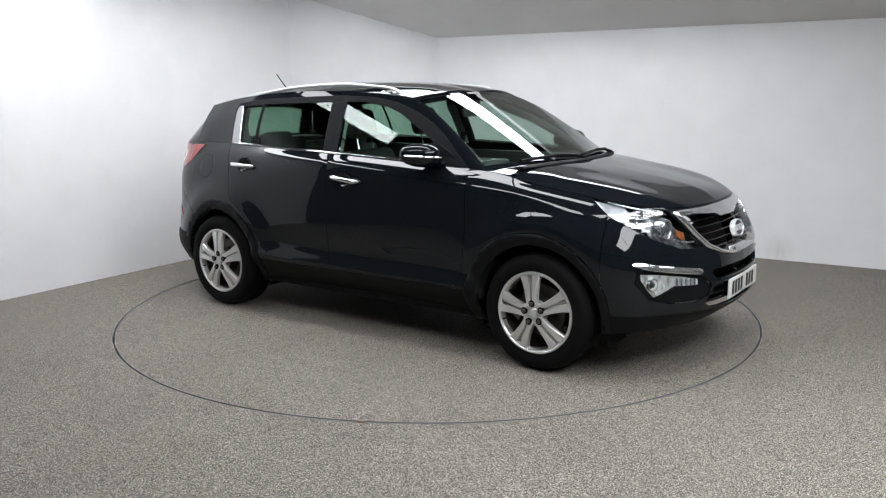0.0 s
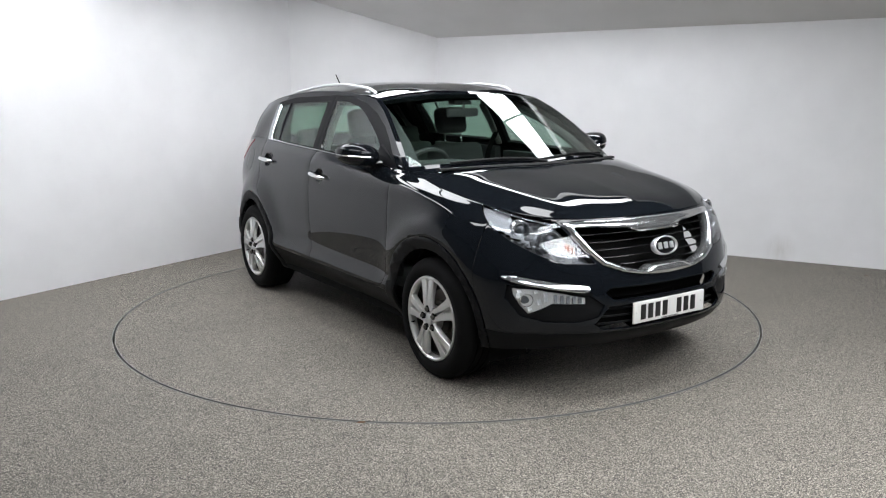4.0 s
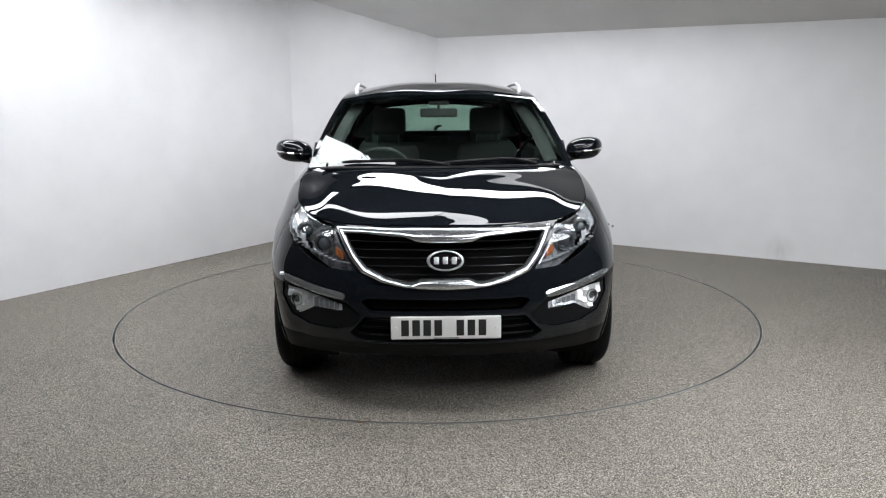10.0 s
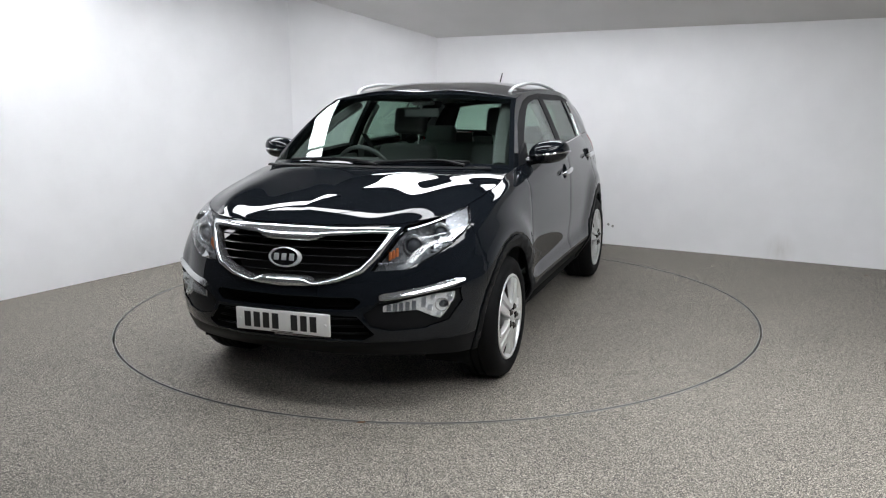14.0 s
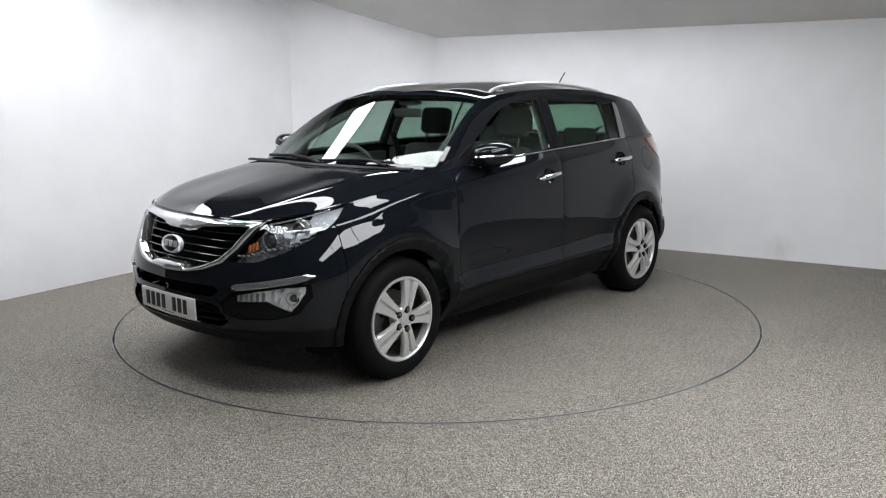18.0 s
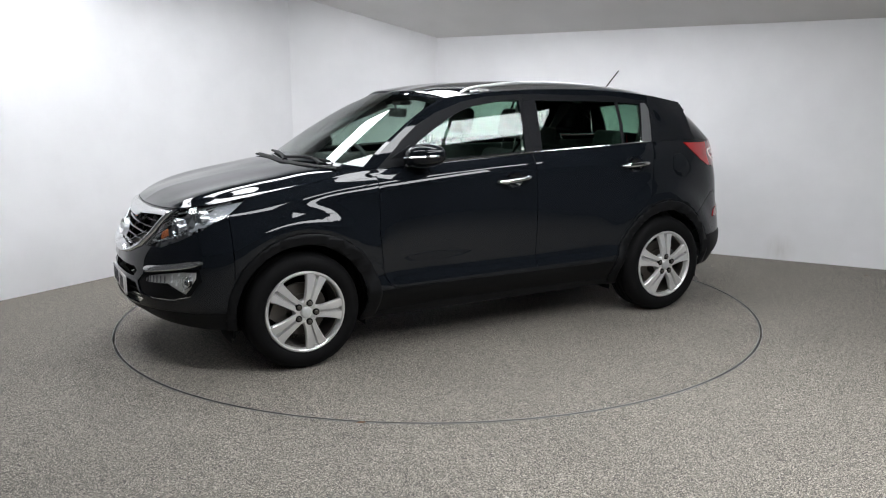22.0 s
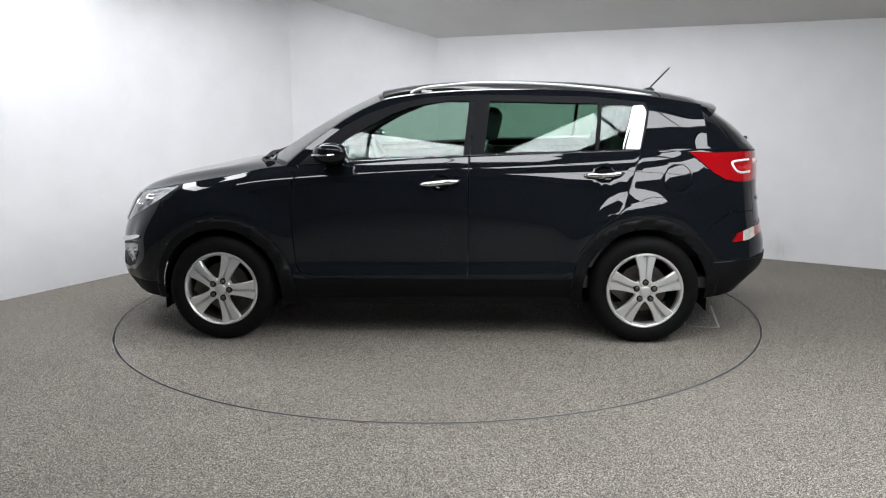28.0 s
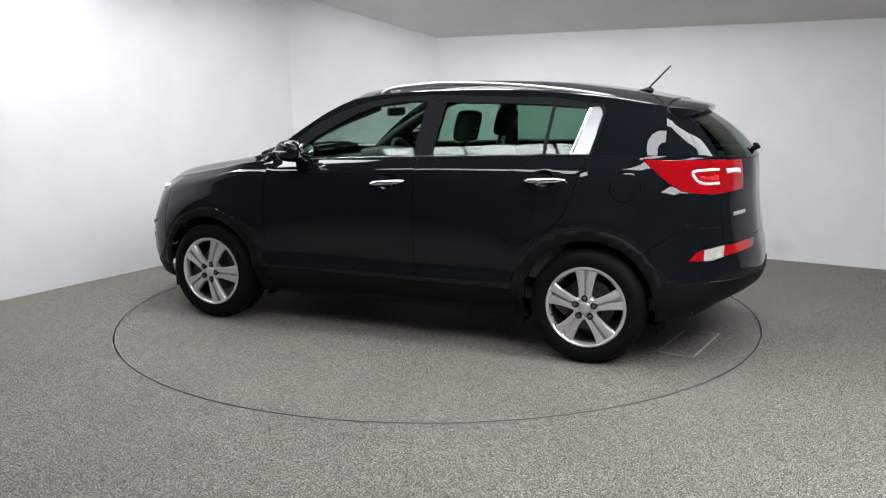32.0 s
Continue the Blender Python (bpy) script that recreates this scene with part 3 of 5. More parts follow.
for dx, dz in DISHES:
    cut(skin, [(x, dz + (z - dz) * .82) for x, z in ring(dx, dz, .06, 20)], 1, left_side)
FUEL = ring(-1.51, 1.02, .082, 24)
cut(skin, FUEL, 1, left_side)
bmesh.ops.remove_doubles(skin, verts=skin.verts, dist=.0028)
# haunches swell round the wheel arches, and a rib runs low along the doors
for v in skin.verts:
    if v.co.y > .6:
        for wx in (FRONT_X, REAR_X):
            d = math.hypot(v.co.x - wx, v.co.z - WHEEL_Z)
            lean = max(0, (v.co.z - WHEEL_Z) / max(d, .01))
            v.co.y += .030 * lean * math.exp(-((d - .49) / .078) ** 2)
        ends = min(1, max(0, (.80 - v.co.x) / .25)) * min(1, max(0, (v.co.x + .95) / .25))
        v.co.y += .0035 * ends * math.exp(-((v.co.z - .455 - .02 * v.co.x) / .03) ** 2)
skin.normal_update()
skin_tree = BVHTree.FromBMesh(skin)

regions = {}
for f in skin.faces:
    c = f.calc_center_median()
    x, y, z = c
    side = y > 0.55
    if any(side and inside(ARCH_IN[s], x, z) for s in "fr"):
        continue
    elif side and any(math.hypot(x - dx, (z - dz) / .82) < .0598 for dx, dz in DISHES):
        continue
    elif x > 1.4 and inside(LAMP_IN, y, z) and inside(LAMP_SIDE, x, z):
        k = "headlamp"
    elif x > 1.4 and y < .6 and inside(GRILLE, y, z):
        k = "grille"
    elif x > 1.4 and y < .6 and (inside(INTAKE, y, z) or inside(LOWER_INTAKE, y, z)):
        k = "intake_top" if z > .52 else "intake_low"
    elif x > 1.4 and inside(FOG, y, z):
        k = "fog"
    elif x > 1.4 and inside(POCKET, y, z):
        k = "pocket"
    elif x < -1.5 and inside(TAIL, x, z):
        k = "tail" if y > .655 else "tail_inner" if y > .43 else "tailgate"
    elif x < -1.5 and y > .35 and inside(REFLECTOR, x, z):
        k = "reflector"
    elif any(side and inside(ARCH_OUT[s], x, z) for s in "fr"):
        k = "arch_f" if x > 0 else "arch_r"
    elif z < (CLAD_F if x > 1.4 else CLAD_R if x < -1.5 else CLAD_S):
        k = "skirt_f" if x > FRONT_X else "skirt_r" if x < REAR_X else "sill"
    elif side and inside(FRONT_DOOR, x, min(z, 1.06)) and x > -.24:
        k = "front_door"
    elif side and inside(REAR_DOOR, x, z):
        k = "rear_door"
    elif x > 1.70:
        k = "front_bumper"
    elif x > .5:
        k = "wing"
    elif x < -1.5 and y < .655 and z > .72:
        k = "tailgate"
    elif x < -1.6 and z < min(.80, .655 + .6 * (-1.6 - x)):
        k = "rear_bumper"
    elif inside(FUEL, x, z) and side:
        k = "fuel"
    elif x < -.8:
        k = "quarter"
    else:
        k = "sill"
    regions.setdefault(k, []).append(f)

side_pair("front_door", regions["front_door"], PAINT, car)
side_pair("rear_door", regions["rear_door"], PAINT, car)
side_pair("front_wing", regions["wing"], PAINT, car)
quarter = side_pair("rear_quarter", regions["quarter"], PAINT, car)
panel("fuel_flap", regions["fuel"], PAINT, car, "round fuel flap")
blank = side_pair("quarter_infill", regions["fuel"], PAINT, car, gap=0, drop=0)
bpy.data.objects.remove(blank[0])
panel("front_bumper", regions["front_bumper"], PAINT, car, whole=True)
panel("rear_bumper", regions["rear_bumper"], PAINT, car, whole=True)
tailgate = panel("tailgate", regions["tailgate"], PAINT, car, whole=True)
side_pair("fog_pocket", regions["pocket"], TRIM, car, "matt black recess round the fog lamp", gap=.0005, lift=-.010)
side_pair("sill", regions["sill"], TRIM, car, "matt black plastic sill", gap=.0005)
side_pair("wheel_arch", regions["arch_f"], TRIM, car, "matt black plastic wheel arch trim", gap=.0005, lift=.011, thick=.03, drop=.006, tilt=.9)
side_pair("wheel_arch", regions["arch_r"], TRIM, car, "matt black plastic wheel arch trim", gap=.0005, lift=.011, thick=.03, drop=.006, tilt=.9)
panel("front_skirt", regions["skirt_f"], TRIM, car, "matt black lower bumper lip", whole=True, gap=.0005)
panel("rear_skirt", regions["skirt_r"], TRIM, car, "matt black lower rear bumper", whole=True, gap=.0005, lift=.006)

# bonnet, with a raised fold along each side
def bonnet_rise(u, v):
    fold = math.exp(-((v - .74 + .1 * u) / .18) ** 2) * math.sin(math.pi * min(1, u * 1.05)) * .019
    return (0, 0, fold + .005 * math.sin(math.pi * u) * (1 - v * v))


bm = coons(span(0, 2), spline(COWL, 12), spline(BONNET_MID, 12), span(2, 6), 44, 36, bonnet_rise)
bm.normal_update()
for f in bm.faces:
    if f.normal.z < 0:
        f.normal_flip()
bm.normal_update()
bonnet = panel("bonnet", bm.faces, PAINT, car, whole=True, gap=.003)

# windscreen with its black edge
bm = coons(spline(COWL, 12), spline(HEADER, 12), [Vector((1.13, 0, 1.117)), Vector((.36, 0, 1.545))], spline(A_POST, 12), 24, 24,
           lambda u, v: (.007 * math.sin(math.pi * u) * (1 - v * v), 0, .009 * math.sin(math.pi * u) * (1 - v * v)))
bm.normal_update()
for f in bm.faces:
    if f.normal.x < 0:
        f.normal_flip()
bm.normal_update()
def screen_normal(p):
    """The windscreen's even curve, across and up."""
    across = .36 - .44 * (p.z - 1.1)
    return Vector((1, 2 * across * p.y, 1.8 - .44 * p.y ** 2 + .5 * (p.z - 1.32))).normalized()


glass, edge = [], []
for k, f in enumerate(bm.faces):
    i, j = divmod(k, 24)
    (glass if j < 23 and 1 <= i < 23 else edge).append(f)
windscreen = panel("windscreen", glass, SCREEN, car, "green-tinted windscreen", face=screen_normal, whole=True, gap=0, drop=0, tilt=0, thick=.004)
panel("windscreen_pillar", edge, PAINT, car, whole=True, gap=0, drop=0, tilt=0, thick=.03)

# roof
bm = coons(spline(HEADER, 12), spline(ROOF_END, 12), spline(ROOF_MID, 8), spline(CANT, 8), 30, 18, lambda u, v: (0, 0, .012 * math.sin(math.pi * v)))
bm.normal_update()
for f in bm.faces:
    if f.normal.z < 0:
        f.normal_flip()
bm.normal_update()
panel("roof", bm.faces, PAINT, car, whole=True, gap=.001)

# side of the cabin: posts, door frames and panes, all on one smooth leaning surface
def cabin_side(x, z):
    """How far out the side of the cabin stands at x, z."""
    up = z - 1.15 + .036 * x
    return .822 - .034 * (x - .1) ** 2 - .40 * up - .22 * up * up


def cabin_normal(p):
    lean = .38
    return Vector((.036 * lean - .02 * (p.x - .3), 1, lean)).normalized()


upper = spline(A_POST, 10)[:-1] + spline(CANT, 10)
bm = coons([belt[60], belt[60]], spline(D_POST, 8), span(6, 10), upper, 90, 26)
for v in bm.verts:
    k = min(1, max(0, (v.co.x + 1.62) / .25)) * min(1, max(0, (.86 - v.co.x) / .15))
    v.co.y += (cabin_side(v.co.x, v.co.z) - v.co.y) * k
for f in list(bm.faces):
    if f.calc_area() < 1e-9:
        bm.faces.remove(f)
everywhere = lambda c: True
for poly in (FRONT_PANE, REAR_PANE, D_TRIM):
    cut(bm, poly, 1, everywhere)
cut(bm, FRONT_DOOR[7:], 1, everywhere, False)
cut(bm, REAR_DOOR[8:], 1, everywhere, False)
cut(bm, [(-.335, 1.1), (-.37, 1.483), (-.37, 1.57)], 1, everywhere, False)
cut(bm, [(-.205, 1.1), (-.24, 1.486), (-.24, 1.57)], 1, everywhere, False)
bmesh.ops.remove_doubles(bm, verts=bm.verts, dist=.0028)
bm.normal_update()
for f in bm.faces:
    if f.normal.y < 0:
        f.normal_flip()
bm.normal_update()
cabin = {}
for f in bm.faces:
    x, y, z = f.calc_center_median()
    if inside(FRONT_PANE, x, z):
        k = "front_pane"
    elif inside(REAR_PANE, x, z):
        k = "rear_pane"
    elif inside(D_TRIM, x, z):
        k = "d_trim"
    elif inside(FRONT_DOOR, x, z):
        k = "front_post" if x < -.2 and z < 1.485 else "front_frame"
    elif inside(REAR_DOOR, x, z):
        k = "rear_post" if x > -.37 and z < 1.484 else "rear_frame"
    elif x < -1.2:
        k = "quarter"
    else:
        k = "frame"
    cabin.setdefault(k, []).append(f)
panes = side_pair("door_window", cabin["front_pane"], WINDOW, car, "green-tinted side window", face=cabin_normal, gap=0, drop=0, tilt=0, lift=-.004, thick=.004)
side_pair("door_window", cabin["rear_pane"], PRIVACY, car, "dark tinted rear side window", face=cabin_normal, gap=0, drop=0, tilt=0, lift=-.004, thick=.004)
side_pair("window_trim", cabin["d_trim"], PLATED, car, "chrome trim behind the rear side window", face=cabin_normal, gap=0, drop=0, tilt=0, lift=.004)
side_pair("window_frame", cabin["front_frame"], PILLAR, car, face=cabin_normal, gap=.001, thick=.03)
side_pair("window_frame", cabin["rear_frame"], PILLAR, car, face=cabin_normal, gap=.001, thick=.03)
side_pair("door_post", cabin["front_post"], PILLAR, car, "dark grey film on the middle post", face=cabin_normal, gap=.001, thick=.03)
side_pair("door_post", cabin["rear_post"], PILLAR, car, "dark grey film on the middle post", face=cabin_normal, gap=.001, thick=.03)
side_pair("roof_side", cabin["frame"], PAINT, car, face=cabin_normal, gap=0, drop=0, tilt=0, thick=.03)
side_pair("rear_pillar", cabin["quarter"], PAINT, car, gap=0, drop=0, tilt=0, thick=.03)

# upper tailgate with the rear window
bm = coons(span(10, 13)[::-1], spline(ROOF_END, 10), spline(TAIL_MID, 10), spline(D_POST, 10), 22, 26, lambda u, v: (-.01 * math.sin(math.pi * u) * (1 - v), 0, .005 * math.sin(math.pi * u)))
bm.normal_update()
for f in bm.faces:
    if f.normal.x > 0:
        f.normal_flip()
bm.normal_update()
glass, gate, post = [], [], []
for k, f in enumerate(bm.faces):
    i, j = divmod(k, 26)
    (glass if 1 <= i < 19 and j < 17 else gate if j < 21 else post).append(f)
panel("rear_window", glass, PRIVACY, car, "dark tinted rear window", whole=True, gap=0, drop=0, tilt=0, thick=.004)
panel("tailgate_frame", gate, PAINT, car, whole=True, gap=.001)
side_pair("rear_pillar", post, PAINT, car, gap=.001, thick=.03)

# ---- wheels ----
def spoke_bm():
    """One wide spoke that splits into two ribs with a groove between, along +z; the face looks along +y."""
    bm = bmesh.new()
    stations = [(.045, .034, .032), (.085, .035, .036), (.13, .042, .031), (.175, .053, .024), (.216, .067, .018)]
    rows = []
    for z, w, y in stations:
        g = .35 + .2 * (z - .045) / .17
        rows.append([bm.verts.new((x * w, y + dy, z)) for x, dy in ((-1, -.03), (-1, -.006), (-.9, 0), (-.22, -.001), (-.12, -.028 * g * 2), (.12, -.028 * g * 2), (.22, -.001), (.9, 0), (1, -.006), (1, -.03))])
    for a, b in zip(rows, rows[1:]):
        for i in range(len(a) - 1):
            bm.faces.new((a[i], a[i + 1], b[i + 1], b[i]))
        bm.faces.new((a[-1], a[0], b[0], b[-1]))
    bm.faces.new(rows[0])
    bm.faces.new(rows[-1][::-1])
    return bm


def wheel(x, y, turn):
    """A wheel whose face looks along +y; turned round to the other side for y < 0."""
    rim = [(.214, -.03), (.212, .008), (.218, .018), (.224, .023), (.232, .021), (.236, .012), (.232, -.01), (.228, -.03)]
    ob = part("wheel", lathe(rim, 64, closed=True), ALLOY, car, "silver five-spoke alloy wheel")
    part("barrel", lathe([(.205, -.18), (.205, -.02), (.216, -.02), (.226, -.18)], 48, closed=True), STEEL, ob, "dark inner barrel")
    ob.matrix_basis = pose(x, y, WHEEL_Z, 0, 0, 0 if y > 0 else 180)
    tread = [(.228, .008), (.236, .016), (.262, .026), (.290, .026), (.312, .014), (.326, -.002), (.333, -.02)]
    for k in range(4):
        d = -.03 - k * .042
        tread += [(.335, d), (.335, d - .03), (.327, d - .032), (.327, d - .040)]
    tread += [(.333, -.19), (.312, -.212), (.28, -.22), (.236, -.212), (.228, -.2)]
    part("tyre", lathe(tread, 72, closed=True), RUBBER, ob, "black rubber tyre")
    sp = spoke_bm()
    bmesh.ops.recalc_face_normals(sp, faces=sp.faces)
    first = part("spoke", sp, ALLOY, ob, sharp=35)
    for k in range(5):
        s = first if k == 0 else new("spoke", first.data)
        s.parent = ob
        s.matrix_basis = pose(0, 0, 0, 0, 72 * k + turn, 0)
    part("hub", lathe([(.0001, .028), (.03, .028), (.034, .024), (.05, .026), (.062, .030), (.07, .024), (.07, -.02)], 40), ALLOY, ob)
    part("centre_cap", lathe([(.0001, .036), (.022, .035), (.028, .032), (.030, .024)], 32), SATIN, ob, "plain round centre cap")
    nut = part("wheel_nut", lathe([(.0001, .046), (.008, .046), (.0115, .043), (.012, .026), (.012, .02)], 12), STEEL, ob, "dark steel wheel nut")
    for k in range(5):
        s = nut if k == 0 else new("wheel_nut", nut.data)
        s.parent = ob
        s.matrix_basis = pose(0, 0, 0, 0, 72 * k + turn + 0, 0) @ pose(0, 0, .056)
    # flat black discs round the nuts: the shade of their holes, put in as colour
    well = part("nut_recess", lathe([(.0001, .0365), (.015, .0362), (.0195, .034), (.0195, .02)], 16), DARK, ob, "black disc standing in for the shade round a wheel nut")
    for k in range(5):
        s = well if k == 0 else new("nut_recess", well.data)
        s.parent = ob
        s.matrix_basis = pose(0, 0, 0, 0, 72 * k + turn, 0) @ pose(0, 0, .056)
    part("brake_disc", lathe([(.0001, -.045), (.09, -.045), (.092, -.07), (.15, -.07), (.152, -.09), (.0001, -.09)], 40), STEEL, ob, "grey steel brake disc")
    part("brake_caliper", prism([(.06, .06), (.15, .03), (.165, .11), (.09, .15)], .07, pose(0, -.11, 0, 0, 40)), STEEL, ob, smooth=False)
    part("valve", tube([(.19, .0, -.06), (.20, .02, -.063)], .004, 6), DARK, ob)
    return ob


wheel(FRONT_X, .887, -20)
wheel(REAR_X, .887, 0)
wheel(FRONT_X, -.887, 8)
wheel(REAR_X, -.887, 4)

# wheel wells and underside, so that no light passes below the body
for x in (FRONT_X, REAR_X):
    for s in (1, -1):
        bm = bmesh.new()
        arc = [(x + .40 * math.cos(a), WHEEL_Z + .40 * math.sin(a)) for a in [math.pi * k / 16 for k in range(17)]]
        arc = [(arc[0][0], .18)] + arc + [(arc[-1][0], .18)]
        rows = [[bm.verts.new((px, y * s, pz)) for px, pz in arc] for y in (.80, .56)]
        for i in range(len(arc) - 1):
            bm.faces.new((rows[0][i], rows[0][i + 1], rows[1][i + 1], rows[1][i]))
        bm.faces.new(rows[1])
        part("wheel_well", bm, DARK, car)
bm = rounded_box((-1.72, -.56, .23), (1.72, .56, .31), .03)
part("underbody", bm, DARK, car)
bm = rounded_box((-.9, -.82, .22), (.9, .82, .30), .03)
part("floor_pan", bm, DARK, car)

# ---- inside the cabin ----
part("dashboard", rounded_box((.52, -.70, .72), (.98, .70, 1.06), .06, 4), CABIN, car, "black dashboard")
part("instrument_hood", rounded_box((.50, -.56, 1.02), (.74, -.20, 1.12), .035, 3), CABIN, car)
part("centre_console", rounded_box((-.25, -.12, .35), (.62, .12, .80), .05, 3), CABIN, car)
m = pose(.42, -.38, 1.02, 0, -62, 0)
wheel_bm = bmesh.new()
rows = []
for k in range(40):
    a = 2 * math.pi * k / 40
    c = Vector((math.cos(a) * .185, math.sin(a) * .185, 0))
    rows.append([wheel_bm.verts.new(m @ (c + Vector((math.cos(a) * math.cos(b), math.sin(a) * math.cos(b), math.sin(b))) * .015)) for b in [2 * math.pi * j / 8 for j in range(8)]])
for k in range(40):
    a, b = rows[k], rows[(k + 1) % 40]
    for j in range(8):
        wheel_bm.faces.new((a[j], b[j], b[(j + 1) % 8], a[(j + 1) % 8]))
steer = part("steering_wheel", wheel_bm, CABIN, car, "black steering wheel on the right-hand side")
part("boss", rounded_box((-.06, -.055, -.03), (.06, .055, .02), .02, 3, m), CABIN, steer)
for a in (90, -90, 180):
    part("spoke", rounded_box((.03, -.02, -.012), (.18, .02, .004), .006, 2, m @ pose(0, 0, 0, 0, 0, a)), CABIN, steer)
part("column", rounded_box((-.04, -.04, -.25), (.04, .04, -.02), .02, 2, m), CABIN, steer)


def seat(x, y, width, recline, rear=False):
    """A seat with cushion, backrest and headrest on two steel rods."""
    w = width / 2
    s = part("seat", rounded_box((x - .24, y - w, .42), (x + .28, y + w, .62), .07, 4), FABRIC, car, "black fabric seat")
    m = pose(x - .24, y, .55, 0, -recline, 0)
    bm = rounded_box((-.08, -w, 0), (.08, w, .62), .07, 4, None)
    for v in bm.verts:
        v.co.y *= 1 - .12 * max(0, v.co.z - .3) / .32
    bmesh.ops.transform(bm, matrix=m, verts=bm.verts)
    part("backrest", bm, FABRIC, s)
    hr = bmesh.new()
    box(hr, (-.055, -.13, .70), (.045, .13, .90))
    bmesh.ops.bevel(hr, geom=hr.edges[:], offset=.05, segments=4, profile=.6, affect="EDGES")
    bmesh.ops.transform(hr, matrix=m, verts=hr.verts)
    part("headrest", hr, FABRIC, s)
    for dy in (-.075, .075):
        part("headrest_rod", tube([m @ Vector((0, dy, .58)), m @ Vector((0, dy, .73))], .006, 8), CHROME, s)
    return s


seat(.05, -.37, .50, 14)
seat(.05, .37, .50, 14)
bench = part("rear_bench", rounded_box((-1.0, -.66, .44), (-.52, .66, .64), .07, 4), FABRIC, car, "black fabric rear bench")
bm = rounded_box((-.08, -.66, 0), (.07, .66, .58), .06, 4, pose(-1.0, 0, .56, 0, -16, 0))
part("backrest", bm, FABRIC, bench)
for y in (-.42, .42):
    part("headrest", rounded_box((-.05, -.13, .57), (.05, .13, .72), .04, 4, pose(-1.0, y, .56, 0, -16, 0)), FABRIC, bench)
part("headrest", rounded_box((-.05, -.11, .56), (.05, .11, .63), .025, 3, pose(-1.0, 0, .56, 0, -16, 0)), FABRIC, bench)
part("cabin_floor", rounded_box((-1.9, -.78, .32), (.9, .78, .40), .02), CABIN, car)
part("boot_floor", rounded_box((-1.95, -.66, .5), (-1.15, .66, .66), .02), CABIN, car)
part("bulkhead", rounded_box((.96, -.76, .35), (1.02, .76, 1.06), .02), DARK, car)

mirror_in = part("rear_view_mirror", rounded_box((.30, -.125, 1.375), (.33, .125, 1.435), .018, 3), CABIN, car, "black interior mirror")
part("stalk", tube([(.325, 0, 1.43), (.33, 0, 1.455), (.30, 0, 1.475)], .010, 8), CABIN, mirror_in)
part("sensor_cover", rounded_box((.24, -.07, 1.455), (.33, .07, 1.485), .015, 2, None), CABIN, car)
for s in (1, -1):
    part("door_card", rounded_box((-.22, s * .775 - .03, .45), (.78, s * .775 + .03, 1.09), .02, 2), CABIN, car, "black inner door panel")
    part("door_card", rounded_box((-1.16, s * .745 - .03, .45), (-.27, s * .745 + .03, 1.12), .02, 2), CABIN, car, "black inner door panel")
    # inner linings of the posts
    post = [(-.27, s * .755, 1.14), (-.29, s * .685, 1.31), (-.305, s * .61, 1.445)]
    part("post_lining", tube(post, .05, 8, .35), LINING, car, "grey middle post lining")
    post = [(.82, s * .69, 1.11), (.64, s * .65, 1.235), (.42, s * .605, 1.35), (.16, s * .55, 1.45)]
    part("post_lining", tube(post, .045, 8, .6), CABIN, car, "dark windscreen post lining")
    post = [(-1.36, s * .645, 1.16), (-1.44, s * .585, 1.30), (-1.46, s * .50, 1.42)]
    part("post_lining", tube(post, .10, 8, .2, taper=[1, .9, .8]), CABIN, car, "dark rear post lining")
    part("boot_lining", rounded_box((-1.90, s * .62 - .02, .6), (-1.25, s * .62 + .02, 1.13), .015, 2), CABIN, car)
    # seat belts
    part("seat_belt", tube([(-.26, s * .74, 1.28), (-.20, s * .60, 1.1), (-.12, s * .5, .9)], .022, 6, .12), DARK, car)
bm = coons(spline(HEADER, 8), spline(ROOF_END, 8), spline(ROOF_MID, 6), spline(CANT, 6), 12, 8)
bm2 = bmesh.new()
vs = {}
for f in bm.faces:
    for s in (1, -1):
        loop = []
        for v in f.verts:
            k = (v.index, s)
            key = (round(v.co.x, 4), round(v.co.y * s, 4))
            if key not in vs:
                vs[key] = bm2.verts.new((v.co.x * .985 - .02, v.co.y * s * .95, v.co.z - .028))
            loop.append(vs[key])
        if len(set(loop)) == len(loop):
            try:
                bm2.faces.new(loop)
            except ValueError:
                pass
bm.free()
part("headlining", bm2, LINING, car, "pale grey roof lining")

# ---- pieces laid on the skin ----
def onto(p, lift=0.0, tree=None):
    """The nearest point of the skin on the left side, and its outward normal."""
    q, n, _, _ = (tree or skin_tree).find_nearest(Vector(p))
    if n.dot(q - Vector((q.x * .6, 0, .7))) < 0:
        n = -n
    return q + n * lift, n


